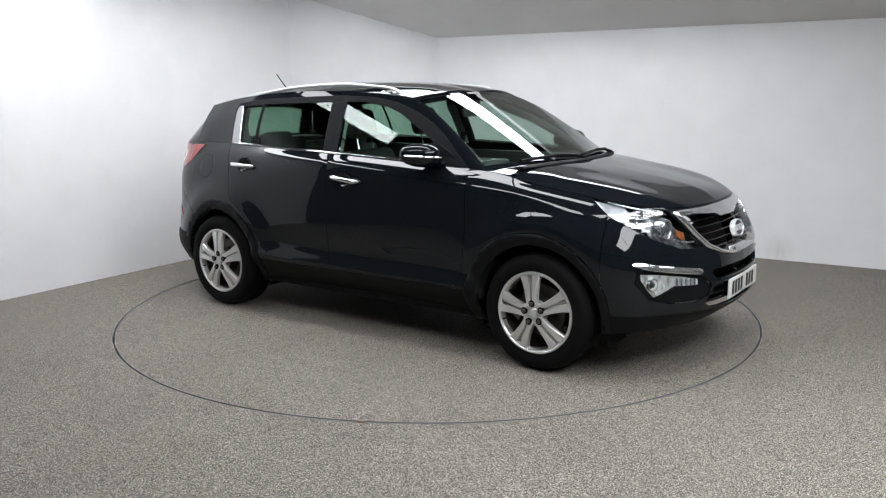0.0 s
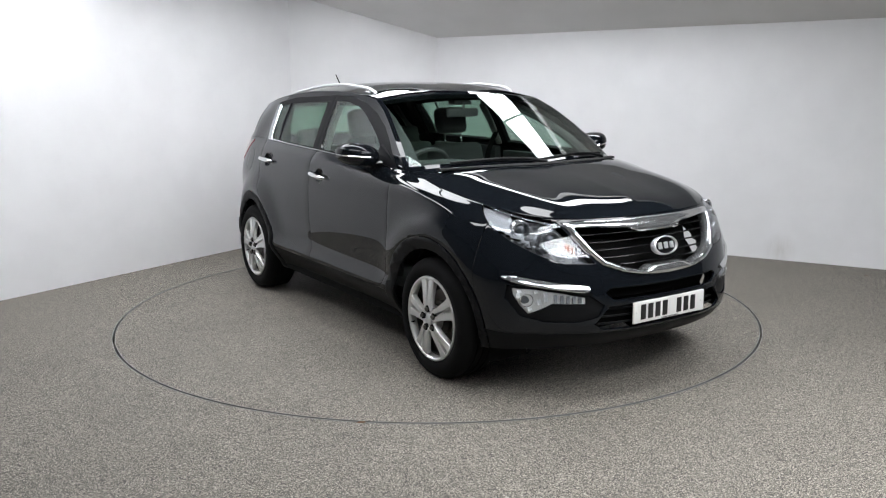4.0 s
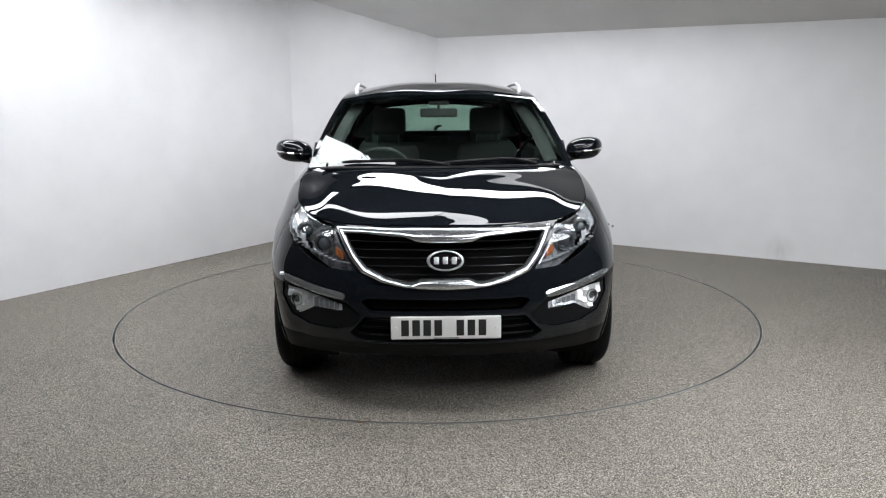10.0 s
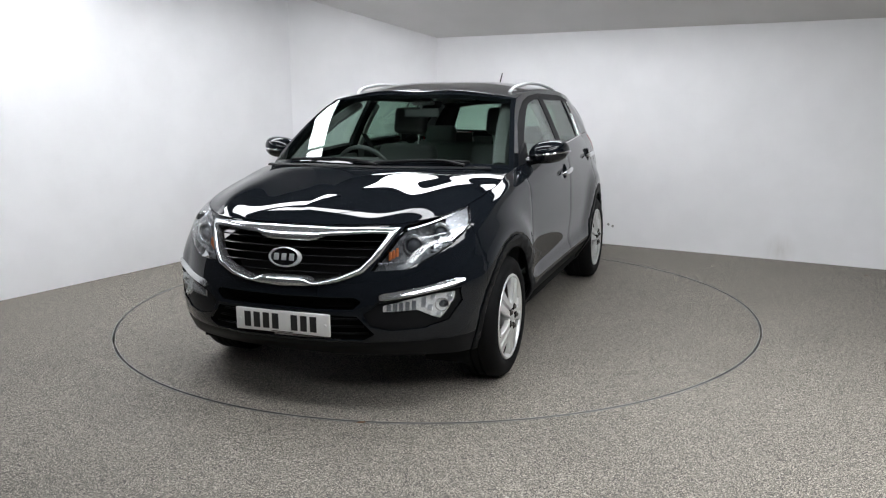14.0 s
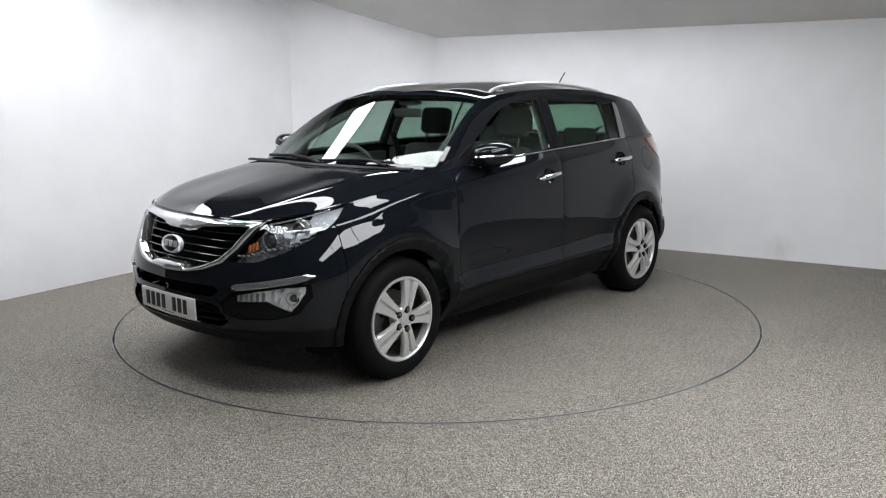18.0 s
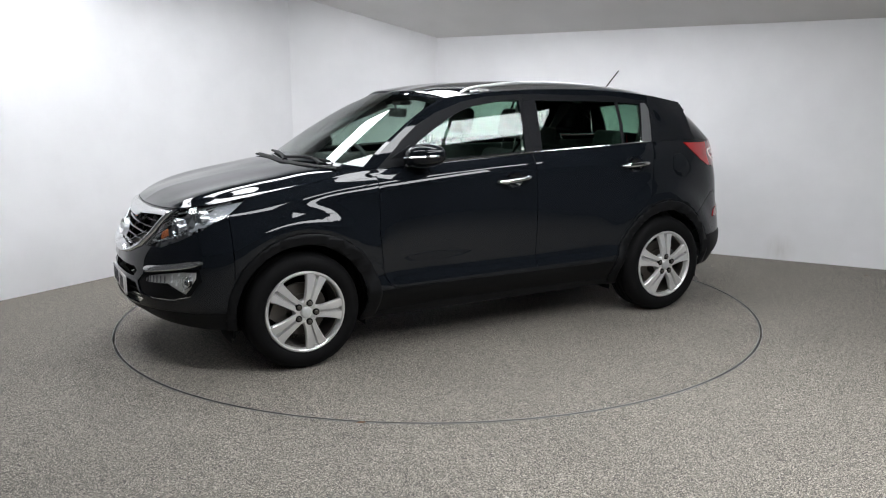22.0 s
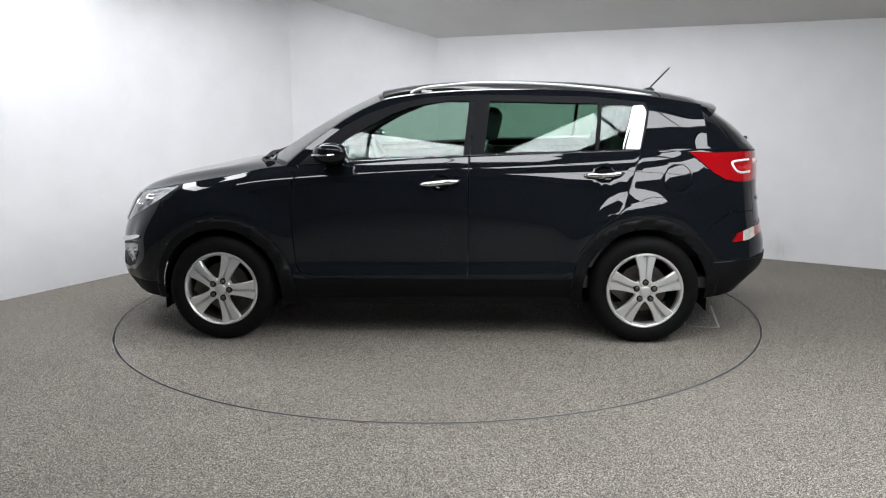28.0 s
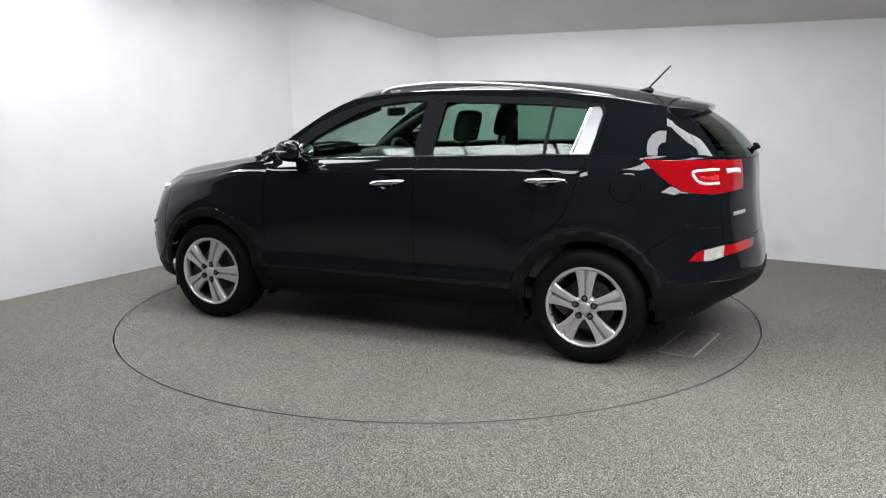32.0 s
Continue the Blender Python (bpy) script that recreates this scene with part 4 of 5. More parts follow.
def band(path, width, lift=.006, tree=None, up=(0, 0, 1), base=-.012, taper=True):
    """A raised strip on the skin along path; width: one number or one for each point."""
    bm = bmesh.new()
    pts = [Vector(p) for p in path]
    rows = []
    feet = [onto(p, 0, tree) for p in pts]
    last = Vector(up)
    for _ in range(3):
        k = len(feet) - 1
        feet = [(q, sum((feet[min(max(i + j, 0), k)][1] for j in (-1, 0, 1)), Vector()).normalized()) for i, (q, n) in enumerate(feet)]
        feet = [(q if i in (0, k) else q.lerp((feet[i - 1][0] + feet[i + 1][0]) / 2, .5), n) for i, (q, n) in enumerate(feet)]
    for i, p in enumerate(pts):
        q, n = feet[i]
        d = (pts[min(i + 1, len(pts) - 1)] - pts[max(i - 1, 0)]).normalized()
        s = n.cross(d)
        s = s.normalized() if s.length > 1e-6 else Vector(up)
        if s.dot(last) < 0:
            s = -s
        last = s
        w = (width[i] if isinstance(width, (list, tuple)) else width) / 2
        rows.append([bm.verts.new(q + s * a * w + n * b) for a, b in ((-1, base), (-1, lift * .6), (-.7, lift), (.1, lift * .85), (1, lift * .2), (1, base))])
    for a, b in zip(rows, rows[1:]):
        for i in range(5):
            bm.faces.new((a[i], a[i + 1], b[i + 1], b[i]))
    bm.faces.new(rows[0])
    bm.faces.new(rows[-1][::-1])
    return bm


def nose_point(y, z, lift=0.0):
    q, n, _, _ = skin_tree.ray_cast(Vector((3, abs(y), z)), Vector((-1, 0, 0)))
    if q is None:
        q, n, _, _ = skin_tree.find_nearest(Vector((2.05, abs(y), z)))
    return Vector((q.x + lift, y, q.z))


# headlamps
HOUSING = textured(mat("lamp_housing", (0.2, 0.203, 0.208), 0.28, 0.5), "noise", 30, 0.0, rough=(0.18, 0.36))
GLASSBALL = mat("projector_glass", (0.10, 0.11, 0.12), 0.04, 0.3, Coat_Weight=1.0)
LAMPRING = textured(mat("lamp_ring", (0.7, 0.71, 0.72), 0.18, 0.85), "noise", 40, 0.0, rough=(0.16, 0.28))
LAMPCELL = mat("lamp_cell", (0.32, 0.33, 0.34), 0.2, 0.3)
REFLECTOR_SILVER = textured(mat("lamp_silver", (0.72, 0.73, 0.75), 0.25, 0.45), "noise", 50, 0.15, 0.002, rough=(0.15, 0.35))


def headlamp_glass():
    """Clear cover; behind it a silvered housing, two projectors in rings, an amber reflector, a row of small cells and a silver outer end."""
    pair = side_pair("headlamp", regions["headlamp"], LENS, car, "clear headlamp with round projector lamps", gap=.001, thick=.003, drop=0)
    tip = [q for q in regions["headlamp"] if q.calc_center_median().y > .70 and q.calc_center_median().z > .80 + .9 * (q.calc_center_median().y - .70)]
    low = [q for q in regions["headlamp"] if q not in tip]
    for ob, s in zip(pair, (1, -1)):
        for name, faces, material, deep, say in (("lamp_housing", low, HOUSING, -.055, "grey silvered lamp housing"), ("lamp_reflector", tip, REFLECTOR_SILVER, -.022, "bright silver reflector at the lamp's outer end")):
            shell = panel(name, faces, material, ob, say, gap=.002, thick=.005, lift=deep)
            if s < 0:
                shell.data = mirrored(shell.data, name)
        for y, z, r, back in ((.592, .818, .052, .040), (.69, .868, .046, .046)):
            c = nose_point(y, z, -back)
            m = pose(c.x, s * y, c.z) @ pose(0, 0, 0, 0, 0, -90 + s * 14)
            part("chrome_ring", lathe([(r * .74, -.03), (r * .78, .012), (r * .84, .016), (r * .88, .010), (r * .90, -.03)], 36, m), LAMPRING, ob)
            part("chrome_ring", lathe([(r * .98, -.03), (r * 1.01, .006), (r * 1.06, .008), (r * 1.10, -.03)], 36, m), LAMPRING, ob)
            part("projector", lathe([(.0001, .020), (r * .3, .017), (r * .5, .010), (r * .66, -.002), (r * .70, -.03)], 28, m), GLASSBALL, ob, "domed projector lens")
        # amber reflector in the lower inner corner, in stepped facets
        for k in range(3):
            y, z = .497 + .014 * k, .772 + .008 * k
            c = nose_point(y, z, -.030)
            part("indicator", prism([(c.x - .016, z - .020), (c.x + .004, z - .018), (c.x - .006, z + .020), (c.x - .016, z + .022)], .0125, pose(0, s * y - .007, 0), .003), AMBER, ob, "amber indicator facet")
        # row of small clear cells along the lower edge
        for k in range(14):
            y = .463 + .0235 * k
            z = .742 + .40 * max(0, y - .50) ** 1.15
            c = nose_point(y, z, -.016)
            part("lamp_cell", rounded_box((c.x - .012, s * y - .0108, z - .0045), (c.x, s * y + .0108, z + .0045), .002, 1), LAMPCELL, ob)
        path = [nose_point(y, z, -.018) for y, z in ((.555, .893), (.60, .903), (.65, .919), (.69, .934), (.735, .958))]
        part("light_strip", tube([(p.x, s * p.y, p.z) for p in path], .0045, 8), LAMPRING, ob)


headlamp_glass()

# grille: chrome frame, slats, dark back, badge
OUTER = [(0, .905), (.10, .905), (.17, .905), (.22, .905), (.40, .908), (.53, .905), (.503, .85), (.462, .775), (.402, .705), (.30, .665), (.20, .645), (.15, .64), (.11, .635), (0, .632)]
INNER = [(0, .842), (.10, .842), (.14, .847), (.19, .864), (.40, .879), (.481, .878), (.463, .84), (.431, .785), (.38, .728), (.291, .689), (.195, .664), (.155, .661), (.115, .678), (0, .678)]


def grille_frame():
    bm = bmesh.new()
    fine_o = [Vector((y, z, 0)) for y, z in OUTER]
    fine_i = [Vector((y, z, 0)) for y, z in INNER]
    seg = 4
    loop = []
    for k in range((len(OUTER) - 1) * seg + 1):
        t = k / ((len(OUTER) - 1) * seg)
        loop.append((at(fine_o, t), at(fine_i, t)))
    full = [(o, i, 1) for o, i in loop] + [(o, i, -1) for o, i in loop[-2:0:-1]]
    rows = []
    for o, i, s in full:
        row = []
        for f, lift in ((0, -.02), (0, .001), (.12, .009), (.3, .0145), (.5, .0175), (.7, .0165), (.88, .0125), (1, .005), (1, -.05)):
            q = o.lerp(i, f)
            p = nose_point(q.x, q.y, lift)
            row.append(bm.verts.new((p.x, s * q.x, q.y)))
        rows.append(row)
    n = len(rows)
    for k in range(n):
        a, b = rows[k], rows[(k + 1) % n]
        for j in range(len(a) - 1):
            bm.faces.new((a[j], a[j + 1], b[j + 1], b[j]))
    bmesh.ops.remove_doubles(bm, verts=bm.verts, dist=1e-5)
    return bm


grille = part("grille", grille_frame(), BRIGHT, car, "black slatted grille in a bright chrome frame", sharp=50)
panel("grille_back", regions["grille"], DARK, grille, whole=True, gap=0, lift=-.15, thick=.004)
for z, w in ((.697, .285), (.733, .372), (.769, .415), (.805, .437), (.841, .457)):
    pts = [nose_point(w * k / 12, z, -.028) for k in range(-12, 13)]
    part("slat", tube([(p.x, w * k / 12, z) for k, p in zip(range(-12, 13), pts)], .0085, 8, .4), GLOSSY, grille)
b0 = nose_point(0, .765, .014)
badge = part("badge", lathe([(.0001, .010), (.078, .008), (.083, .004), (.083, -.012), (.0001, -.012)], 40, pose(b0.x, 0, .765, 0, -16, 0) @ pose(0, 0, 0, 0, 0, -90) @ Matrix.Diagonal((1, 1, .56, 1))), GLOSSY, car, "black oval badge with a chrome rim")
part("badge_rim", lathe([(.074, .008), (.078, .018), (.084, .016), (.088, .004), (.086, -.012)], 48, pose(b0.x, 0, .765, 0, -16, 0) @ pose(0, 0, 0, 0, 0, -90) @ Matrix.Diagonal((1, 1, .56, 1))), SATIN, badge)
for y, w in ((-.042, .012), (0, .012), (.042, .012)):
    part("emblem_bar", rounded_box((.004, y - w, -.017), (.0165, y + w, .017), .003, 2, pose(b0.x, 0, .765, 0, -16, 0)), SATIN, badge, "plain silver block")
for name in ("intake_top", "intake_low"):
    panel("intake", regions[name], DARK, car, "dark bumper air intake", whole=True, gap=0, lift=-.06, thick=.004)
for z, w in ((.41, .42), (.445, .40), (.48, .37)):
    pts = [nose_point(w * k / 10, z, -.035) for k in range(-10, 11)]
    part("intake_slat", tube([(p.x, w * k / 10, z) for k, p in zip(range(-10, 11), pts)], .009, 6, .5), TRIM, car)

# fog lamps with their chrome brows
for ob, s in zip(side_pair("fog_lamp", regions["fog"], LENS, car, "clear fog lamp below a chrome strip", gap=.001, thick=.003, drop=0), (1, -1)):
    shell = panel("lamp_bowl", regions["fog"], WHITELENS, ob, gap=.001, thick=.004, lift=-.016)
    if s < 0:
        shell.data = mirrored(shell.data, "lamp_bowl")
    c = nose_point(.735, .54, -.014)
    m = pose(c.x, s * .735, .54) @ pose(0, 0, 0, 0, 0, -90 + s * 24)
    part("chrome_ring", lathe([(.026, -.02), (.030, .004), (.034, .004), (.036, -.02)], 28, m), CHROME, ob)
    part("bulb", lathe([(.0001, .006), (.012, .004), (.016, -.004), (.028, -.012)], 20, m), GLASSBALL, ob)
    # upright facets that tilt up to the lights
    for k in range(5):
        y = .522 + .026 * k
        for z0, z1 in ((.526, .541), (.541, .556 + .0035 * k)):
            p = nose_point(y, (z0 + z1) / 2, -.012)
            part("reflector_facet", prism([(0, z1), (.007, z0), (0, z0)], .021, pose(p.x, s * y - .0105, 0)), LAMPCELL, ob, smooth=False)
    for y, z0, z1 in ((.665, .535, .56), (.665, .562, .582), (.69, .52, .545), (.70, .575, .59), (.725, .49, .508), (.77, .555, .575), (.765, .578, .592)):
        p = nose_point(y, (z0 + z1) / 2, -.013)
        part("reflector_facet", prism([(0, z1), (.010, z0), (0, z0)], .024, pose(p.x, s * y - .012, 0)), SATIN, ob, smooth=False)
BROW = [(2.125, .49, .593), (2.06, .58, .604), (1.98, .68, .62), (1.91, .76, .638), (1.845, .815, .654)]
brow = part("chrome_strip", band(spline(BROW, 5), [.022] + [.034] * 15 + [.032, .03, .026, .02, .012], .012), BRIGHT, car, "bright chrome strip over the fog lamp")
both_sides(brow)

# number plate with plain bars in place of its characters
plate = part("number_plate", rounded_box((2.178, -.26, .3995), (2.19, .26, .5105), .006, 3, pose(0, 0, 0)), PLATE, car, "white number plate with black bars")
for k, y in enumerate((-.195, -.143, -.091, -.039, .065, .117, .169)):
    part("bar", rounded_box((2.188, y - .016, .4165), (2.1915, y + .020, .4935), .001), INK, plate)
part("bar", rounded_box((2.188, -.06, .4035), (2.1912, .06, .4075), .0008), INK, plate)
for y in (-.236, .236):
    part("screw_cap", lathe([(.0001, .004), (.006, .003), (.0075, 0)], 14, pose(2.19, y, .455, 0, 0, -90)), PLATE, plate)
part("plate_holder", rounded_box((2.13, -.23, .41), (2.179, .23, .50), .008), TRIM, car)

# ---- outside fittings ----
# door mirrors
def door_mirror():
    bm = bmesh.new()
    bmesh.ops.create_uvsphere(bm, u_segments=32, v_segments=20, radius=1)
    for v in bm.verts:
        x, y, z = v.co
        q = (abs(x) ** 2.4 + abs(y) ** 2.4 + abs(z) ** 2.4) ** (-1 / 2.4)
        x, y, z = x * q, y * q, z * q
        x = x * .112 if x > 0 else x * .098
        v.co = (.585 + x - .10 * max(0, y) ** 2 * .5, .935 + y * .118, 1.178 + z * (.072 if z > 0 else .068) + .012 * y)
    bm_glass = bmesh.new()
    shell = part("door_mirror", bm, PAINT, car, "glossy black door mirror with a chrome indicator strip")
    g = lathe([(.0001, .004), (.9, .004), (1, 0), (1, -.02)], 32, pose(.487, .928, 1.178) @ pose(0, 0, 0, 0, 0, 90) @ Matrix.Diagonal((.092, 1, .054, 1)))
    bm_glass.free()
    part("mirror_glass", g, mirror_mat, shell, "mirror glass")
    pts = []
    for k in range(14):
        a = radians(-62 + k * 11.5)
        pts.append((.585 + .118 * math.cos(a) * (1 - .12 * max(0, math.sin(a))) - .045 * max(0, math.sin(a)) ** 2, .935 + .1205 * math.sin(a), 1.172 + .012 * math.sin(a)))
    part("indicator_strip", tube(pts, .007, 8, 1.0), CHROME, shell, "chrome and clear indicator strip")
    part("mirror_arm", tube([(.62, .79, 1.125), (.615, .84, 1.125), (.60, .89, 1.135)], .035, 10, .7, taper=[1.1, 1, .9]), GLOSSY, shell)
    both_sides(shell)


mirror_mat = mat("mirror_silver", (0.85, 0.86, 0.87), 0.02, 1.0)
door_mirror()
sail = part("mirror_base", prism([(.56, 1.13), (.80, 1.105), (.70, 1.18), (.60, 1.235), (.575, 1.20)], .02, pose(0, .775, 0), .003), PILLAR, car, "black triangle at the foot of the mirror")
both_sides(sail)

# door handles over their dished recesses
for dx, dz, slope in ((-.068, 1.003, -.012), (-1.06, 1.047, -.006)):
    pts = []
    base_y = onto((dx + .1, .9, dz))[0].y
    for k in range(13):
        t = k / 12
        x = dx + .118 - .236 * t
        out = .012 + .020 * math.sin(math.pi * t) ** .5
        pts.append((x, base_y + out, dz + slope * (1 - 2 * t)))
    q, n = onto((dx, .9, dz))
    dish = part("handle_recess", lathe([(.0001, -.03), (.022, -.028), (.042, -.018), (.055, -.006), (.0605, .0), (.0605, -.004)], 32, pose(dx, base_y - .0005, dz, 6) @ Matrix.Diagonal((1, 1, .82, 1))), PAINT, car, "dished recess behind a door handle")
    both_sides(dish)
    h = part("door_handle", tube(pts, .0175, 12, .9, taper=[.35, .75] + [1] * 9 + [.75, .35]), CHROME, car, "chrome bar door handle")
    both_sides(h)

# bright line along the foot of the side windows
cab_path = [at(belt[60:100], t / 40) for t in range(41)]
cab_path = [p + Vector((0, .004, .002)) for p in cab_path if -1.262 < p.x < .60]
strip = part("belt_trim", band(cab_path, .012, .008), CHROME, car, "thin chrome strip under the side windows")
both_sides(strip)
# upright between rear door window and its small quarter pane
bar = part("window_bar", tube([(-1.022, .772, 1.188), (-1.037, .725, 1.32), (-1.049, .650, 1.464)], .013, 8, .5), PILLAR, car)
both_sides(bar)

edge_path = [(x, cabin_side(x, z) + .002, z) for x, z in ((-1.186, 1.188), (-1.207, 1.26), (-1.228, 1.33), (-1.248, 1.40), (-1.262, 1.446))]
both_sides(part("trim_edge", tube(edge_path, .009, 8, .8), CHROME, car, "narrow chrome edge before the rear trim plate"))

# roof rails
rail_path = spline([(.14, .556, 1.525), (.105, .56, 1.55), (.03, .566, 1.571), (-.12, .573, 1.585), (-.31, .577, 1.597), (-.66, .575, 1.589), (-1.01, .563, 1.56), (-1.25, .55, 1.529), (-1.42, .538, 1.495), (-1.47, .534, 1.482)], 5)
rail = part("roof_rail", tube(rail_path, .0125, 10, .9, taper=[.5] + [1] * (len(rail_path) - 2) + [.4]), SATIN, car, "satin silver roof rail")
for x, y, z in ((.03, .564, 1.548), (-1.36, .542, 1.495)):
    part("rail_foot", rounded_box((x - .035, y - .006, z - .03), (x + .035, y + .006, z + .006), .005, 2), SATIN, rail)
both_sides(rail)

# aerial
aerial = part("aerial", tube([(-1.40, 0, 1.538), (-1.44, 0, 1.542), (-1.475, 0, 1.548), (-1.50, 0, 1.538)], .026, 10, .9, taper=[.2, .6, .8, .5]), GLOSSY, car, "short black rod aerial on the roof")
part("rod", tube([(-1.478, 0, 1.565), (-1.598, 0, 1.69), (-1.602, 0, 1.694)], .0045, 8, taper=[1.2, .9, .6]), DARK, aerial)

# roof spoiler over the rear window
bm = bmesh.new()
rows = []
for k in range(-12, 13):
    y = .565 * k / 12
    e = abs(k) / 12
    drop = .05 * e ** 2.2
    back = -1.872 + .11 * e ** 2.5
    rows.append([bm.verts.new(p) for p in ((-1.60, y, 1.502 - drop * .9), (-1.72, y, 1.487 - drop), (back + .02, y, 1.46 - drop), (back, y, 1.446 - drop), (back + .01, y, 1.43 - drop), (-1.70, y, 1.43 - drop))])
for a, b in zip(rows, rows[1:]):
    for i in range(6):
        j = (i + 1) % 6
        bm.faces.new((a[i], a[j], b[j], b[i]))
bm.faces.new(rows[0])
bm.faces.new(rows[-1][::-1])
part("roof_spoiler", bm, PAINT, car, "black roof spoiler over the rear window")

# wipers
def wiper(a, b, pivot):
    w = part("wiper", tube([a, tuple((Vector(a) + Vector(b)) / 2 + Vector((.01, 0, .012))), b], .010, 8, .9), TRIM, car, "black windscreen wiper")
    part("arm", tube([pivot, tuple(Vector(pivot).lerp(Vector(a).lerp(Vector(b), .55), .5) + Vector((0, 0, .018))), tuple(Vector(a).lerp(Vector(b), .55) + Vector((.012, 0, .018)))], .011, 8, .7, taper=[1.5, 1, .6]), TRIM, w)


wiper((1.035, -.58, 1.142), (1.125, -.02, 1.142), (1.14, .05, 1.125))
wiper((1.13, .02, 1.14), (1.035, .58, 1.145), (1.08, .56, 1.13))
part("scuttle", tube(spline([(1.10, -.70, 1.113), (1.125, -.4, 1.117), (1.145, 0, 1.115), (1.125, .4, 1.117), (1.02, .70, 1.113)], 4), .03, 8, .3), TRIM, car, "black plastic scuttle below the windscreen")
part("rear_wiper", tube([(-2.10, 0, 1.185), (-2.135, .01, 1.205), (-2.13, .03, 1.215), (-2.12, .06, 1.222)], .016, 8, .8, taper=[1.2, 1.4, 1, .7]), TRIM, car, "black rear wiper")

# tail lamps
REDLED = textured(mat("red_led_cluster", (0.55, 0.01, 0.015), 0.2), "noise", 70, 0.5, 0.004, colors=((0.30, 0.003, 0.006), (0.72, 0.05, 0.05)))
for ob in side_pair("tail_lamp", regions["tail"], RED, car, "red tail lamp with a white light guide", upright=.35, gap=.001, thick=.02, drop=.001, lift=.004):
    pass
for k in ("tail", "tail_inner"):
    side_pair("lamp_back", regions[k], DARK, car, gap=.0, thick=.01, lift=-.025)
for ob in side_pair("tailgate_lamp", regions["tail_inner"], RED, car, "red inner tail lamp on the tailgate", upright=.35, gap=.001, thick=.02, lift=.004):
    pass
white_c = [(-2.015, .665, 1.128), (-1.96, .72, 1.131), (-1.90, .757, 1.131), (-1.872, .768, 1.12), (-1.876, .766, 1.095), (-1.90, .755, 1.062), (-1.925, .74, 1.05), (-1.96, .72, 1.047), (-2.015, .67, 1.047)]
both_sides(part("light_guide", band(spline(white_c, 4), .018, .008), WHITELENS, car, "white curved light guide in the tail lamp"))
both_sides(part("led_cluster", band(spline([(-2.01, .672, 1.089), (-1.97, .712, 1.089), (-1.915, .748, 1.092)], 4), [.05] * 8 + [.035], .005), REDLED, car, "bright red light cluster inside the curved guide"))
inner_white = [(-2.03, .60, 1.11), (-2.06, .52, 1.11)]
both_sides(part("reversing_lens", band(spline(inner_white + [(-2.075, .47, 1.10)], 3), .034, .009), WHITELENS, car, "clear inner lens of the tail lamp"))

CLEARLAMP = textured(mat("ribbed_clear_lens", (0.5, 0.49, 0.45), 0.2, 0.0, Coat_Weight=0.5), "noise", 30, 0.2, 0.002, colors=((0.40, 0.39, 0.35), (0.56, 0.55, 0.51)))
# low reflectors with a clear reversing lamp between red ends
clear = [f for f in regions["reflector"] if LAMP_EDGES[1] < f.calc_center_median().x < LAMP_EDGES[0]]
for inner in (True, False):
    redf = [f for f in regions["reflector"] if f not in clear and (f.calc_center_median().x < -2) == inner]
    side_pair("rear_reflector", redf, RED, car, "red reflector low on the rear bumper", gap=.001, lift=.004)
side_pair("reversing_lamp", clear, CLEARLAMP, car, "clear lamp between red reflectors", gap=.001, lift=.004)

# plain bars where the tailgate carries raised lettering
for k in range(6):
    y = .56 - .027 * k
    q, n = onto((-2.1, y, .865))
    part("letter_bar", rounded_box((q.x - .006, y - .010, .855), (q.x + .004, y + .010, .875), .002), SATIN, car, "plain chrome block")

# flaps before and behind the wheels
for x in (FRONT_X + .375, FRONT_X - .41):
    for s in (1, -1):
        part("mud_flap", rounded_box((x - .008, s * .70 - .07, .195), (x + .008, s * .70 + .07, .34), .008, 2), TRIM, car)

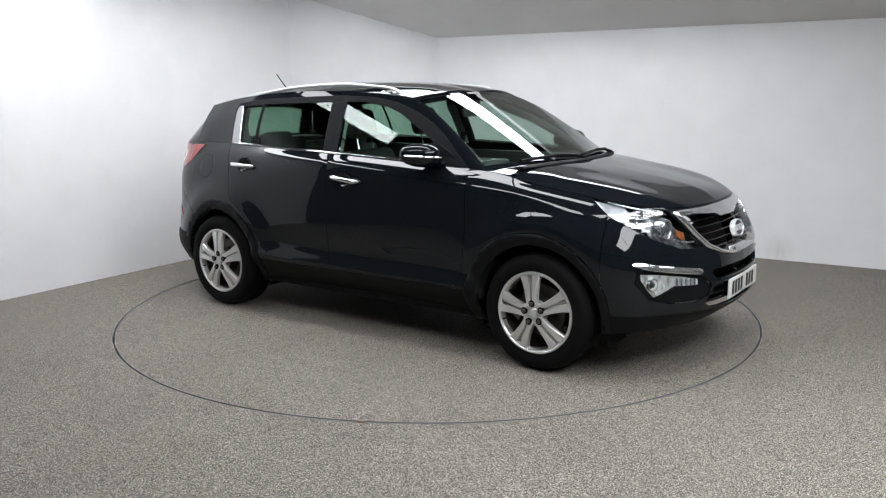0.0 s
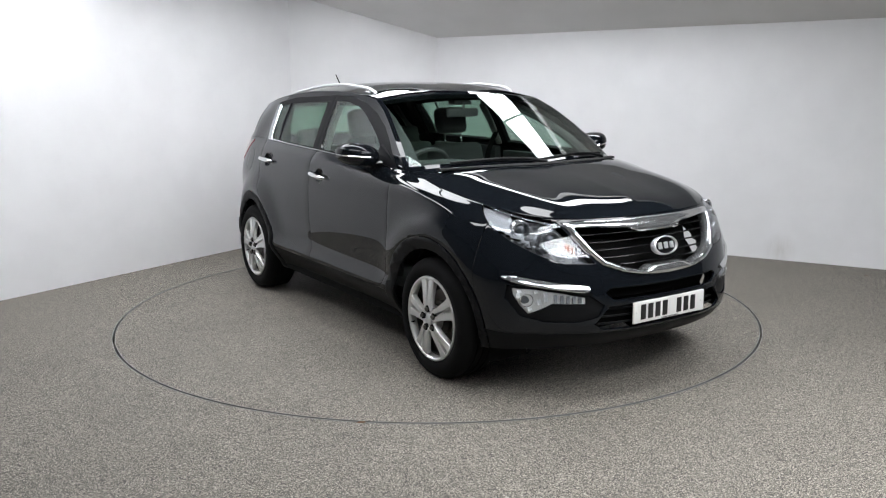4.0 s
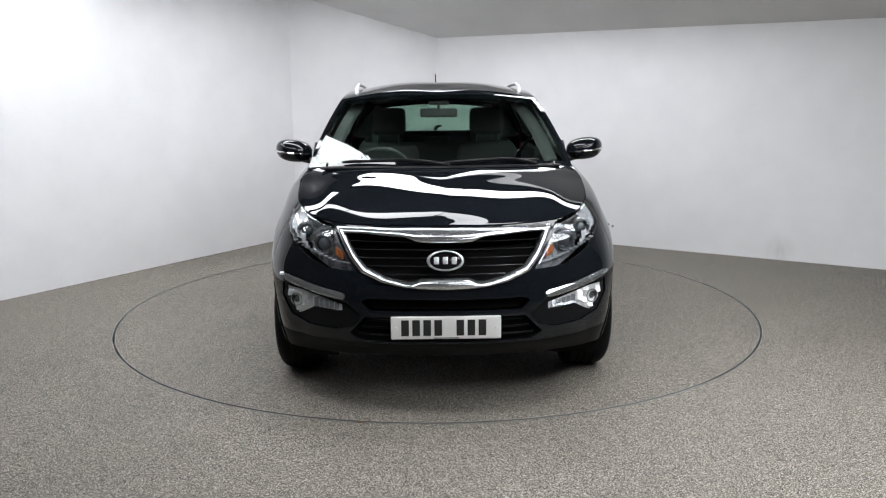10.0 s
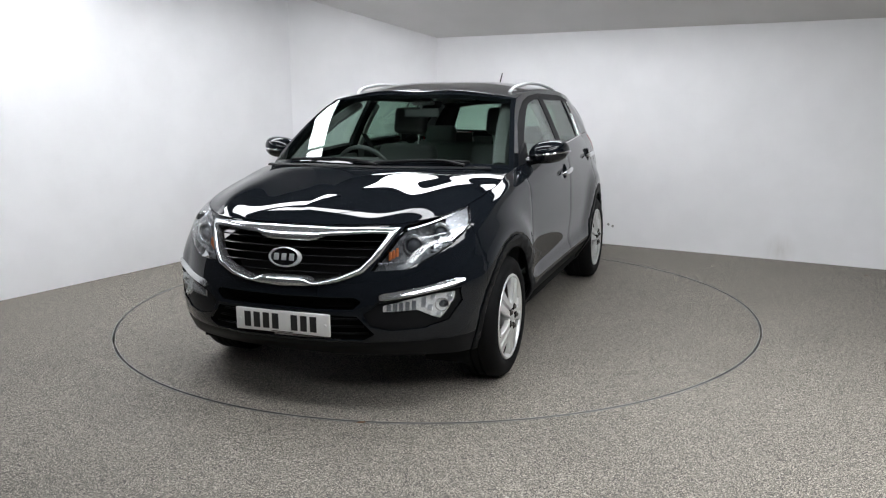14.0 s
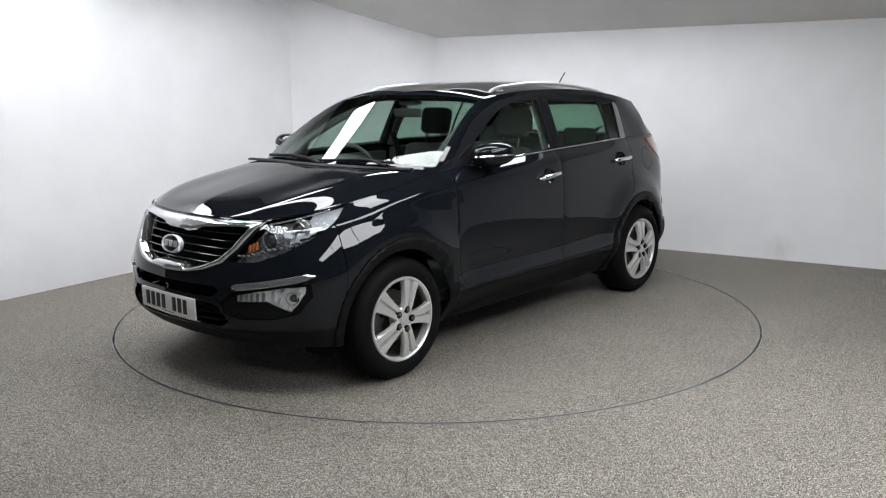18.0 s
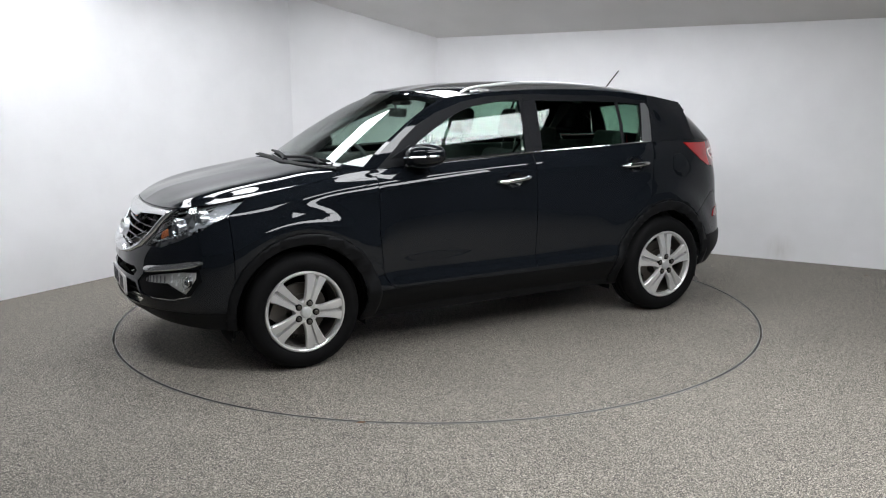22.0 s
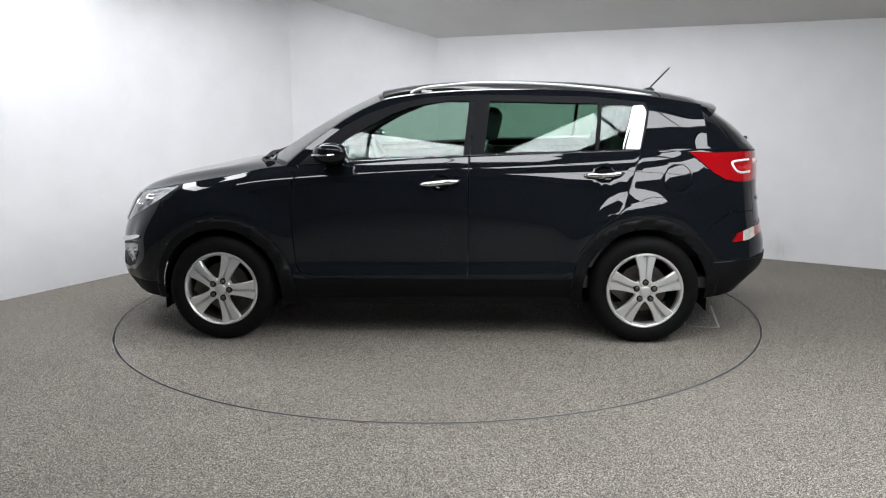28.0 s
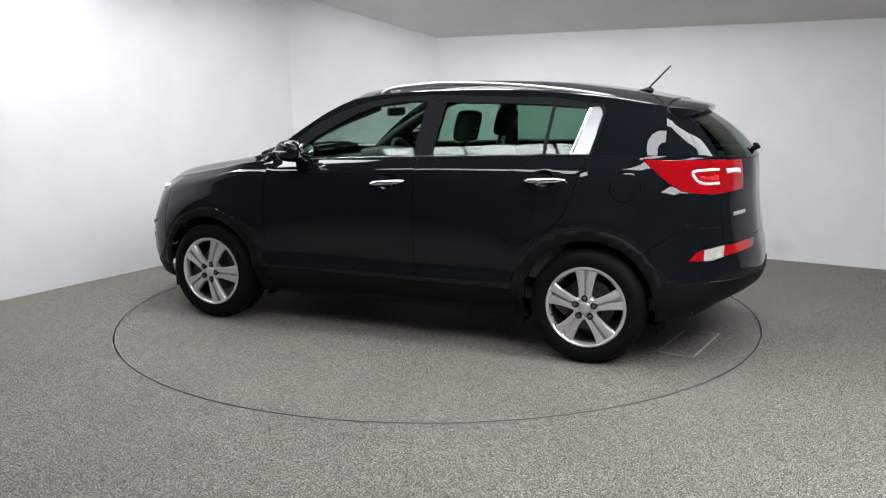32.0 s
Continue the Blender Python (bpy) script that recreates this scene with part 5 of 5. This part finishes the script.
# ---- small things lying about ----
def leaf(x, y, size, turn, thing=None):
    bm = bmesh.new()
    pts = [(-1, 0), (-.5, .35), (.1, .42), (.7, .25), (1, 0), (.7, -.3), (.1, -.4), (-.5, -.3)]
    c = bm.verts.new((0, 0, .18))
    vs = [bm.verts.new((px, py, .05 + .25 * abs(py))) for px, py in pts]
    for i in range(8):
        bm.faces.new((c, vs[i], vs[(i + 1) % 8]))
    geom = bmesh.ops.extrude_face_region(bm, geom=bm.faces[:])
    bmesh.ops.translate(bm, vec=(0, 0, -.08), verts=[v for v in geom["geom"] if isinstance(v, bmesh.types.BMVert)])
    bmesh.ops.transform(bm, matrix=pose(0, 0, 0, 0, 0, turn) @ Matrix.Scale(size, 4), verts=bm.verts)
    ob = part("dry_leaf", bm, LEAF, None, "", smooth=False)
    ob.location = (x, y, .001)
    return tagged(ob, "small curled brown leaf on the gravel floor", "leaf", "dry leaves on the floor")


LEAF = textured(mat("dry_leaf", (0.16, 0.085, 0.045), 0.8), "noise", 300, 0.3, 0.001)
leaf(-.369, -2.211, .022, 10)
leaf(2.895, 1.201, .014, 70)
leaf(3.594, .827, .018, 5)
leaf(2.43, .467, .012, 120)
leaf(-3.092, 0.0, .014, 40)
leaf(-2.284, .767, .012, 80)
leaf(-2.42, .692, .010, 20)

# a small mark left on the right-hand wall, two filled screw holes
out = -Vector((-along.y, along.x, 0)) if Vector((-along.y, along.x, 0)).y > 0 else Vector((-along.y, along.x, 0))
for k, (u, z) in enumerate(((-.022, .205), (.024, .19))):
    p = Vector((1.757, 2.372, z)) + along * u
    bm = lathe([(.0001, .003), (.009, .0025), (.013, 0)], 14, Matrix.Translation(p + out * .004) @ pose(0, 0, 0, 0, 0, math.degrees(math.atan2(out.y, out.x)) - 90))
    tagged(part("screw_cover", bm, METAL, None), "small grey screw cover low on the white wall", "screw cover", "screw covers on the wall")

# small clear stickers on the front side windows
both_sides(part("window_sticker", prism([(-.19, 1.178), (-.165, 1.178), (-.1775, 1.20)], .001, pose(0, .8165, 0)), PLATE, car, "small white triangular window sticker", smooth=False))


def motions():
    """Car and turntable turn together, clockwise from above, very slightly slower towards the end."""
    turn = [(0, -36.17), (1.5, -44.03), (3.5, -54.62), (6, -67.96), (9, -84.04), (12, -100.1), (14.5, -113.4), (17, -126.6), (20, -142.3), (23, -157.86), (25.5, -170.74), (28, -183.59), (30, -193.89), (32, -204.24)]
    off = Vector((-0.0096, 0.015, 0))
    for thing, o in ((car, off), (turntable, Vector())):
        walk(thing, [(t, pose(0, 0, 0, 0, 0, a) @ Matrix.Translation(o)) for t, a in turn])


motions()
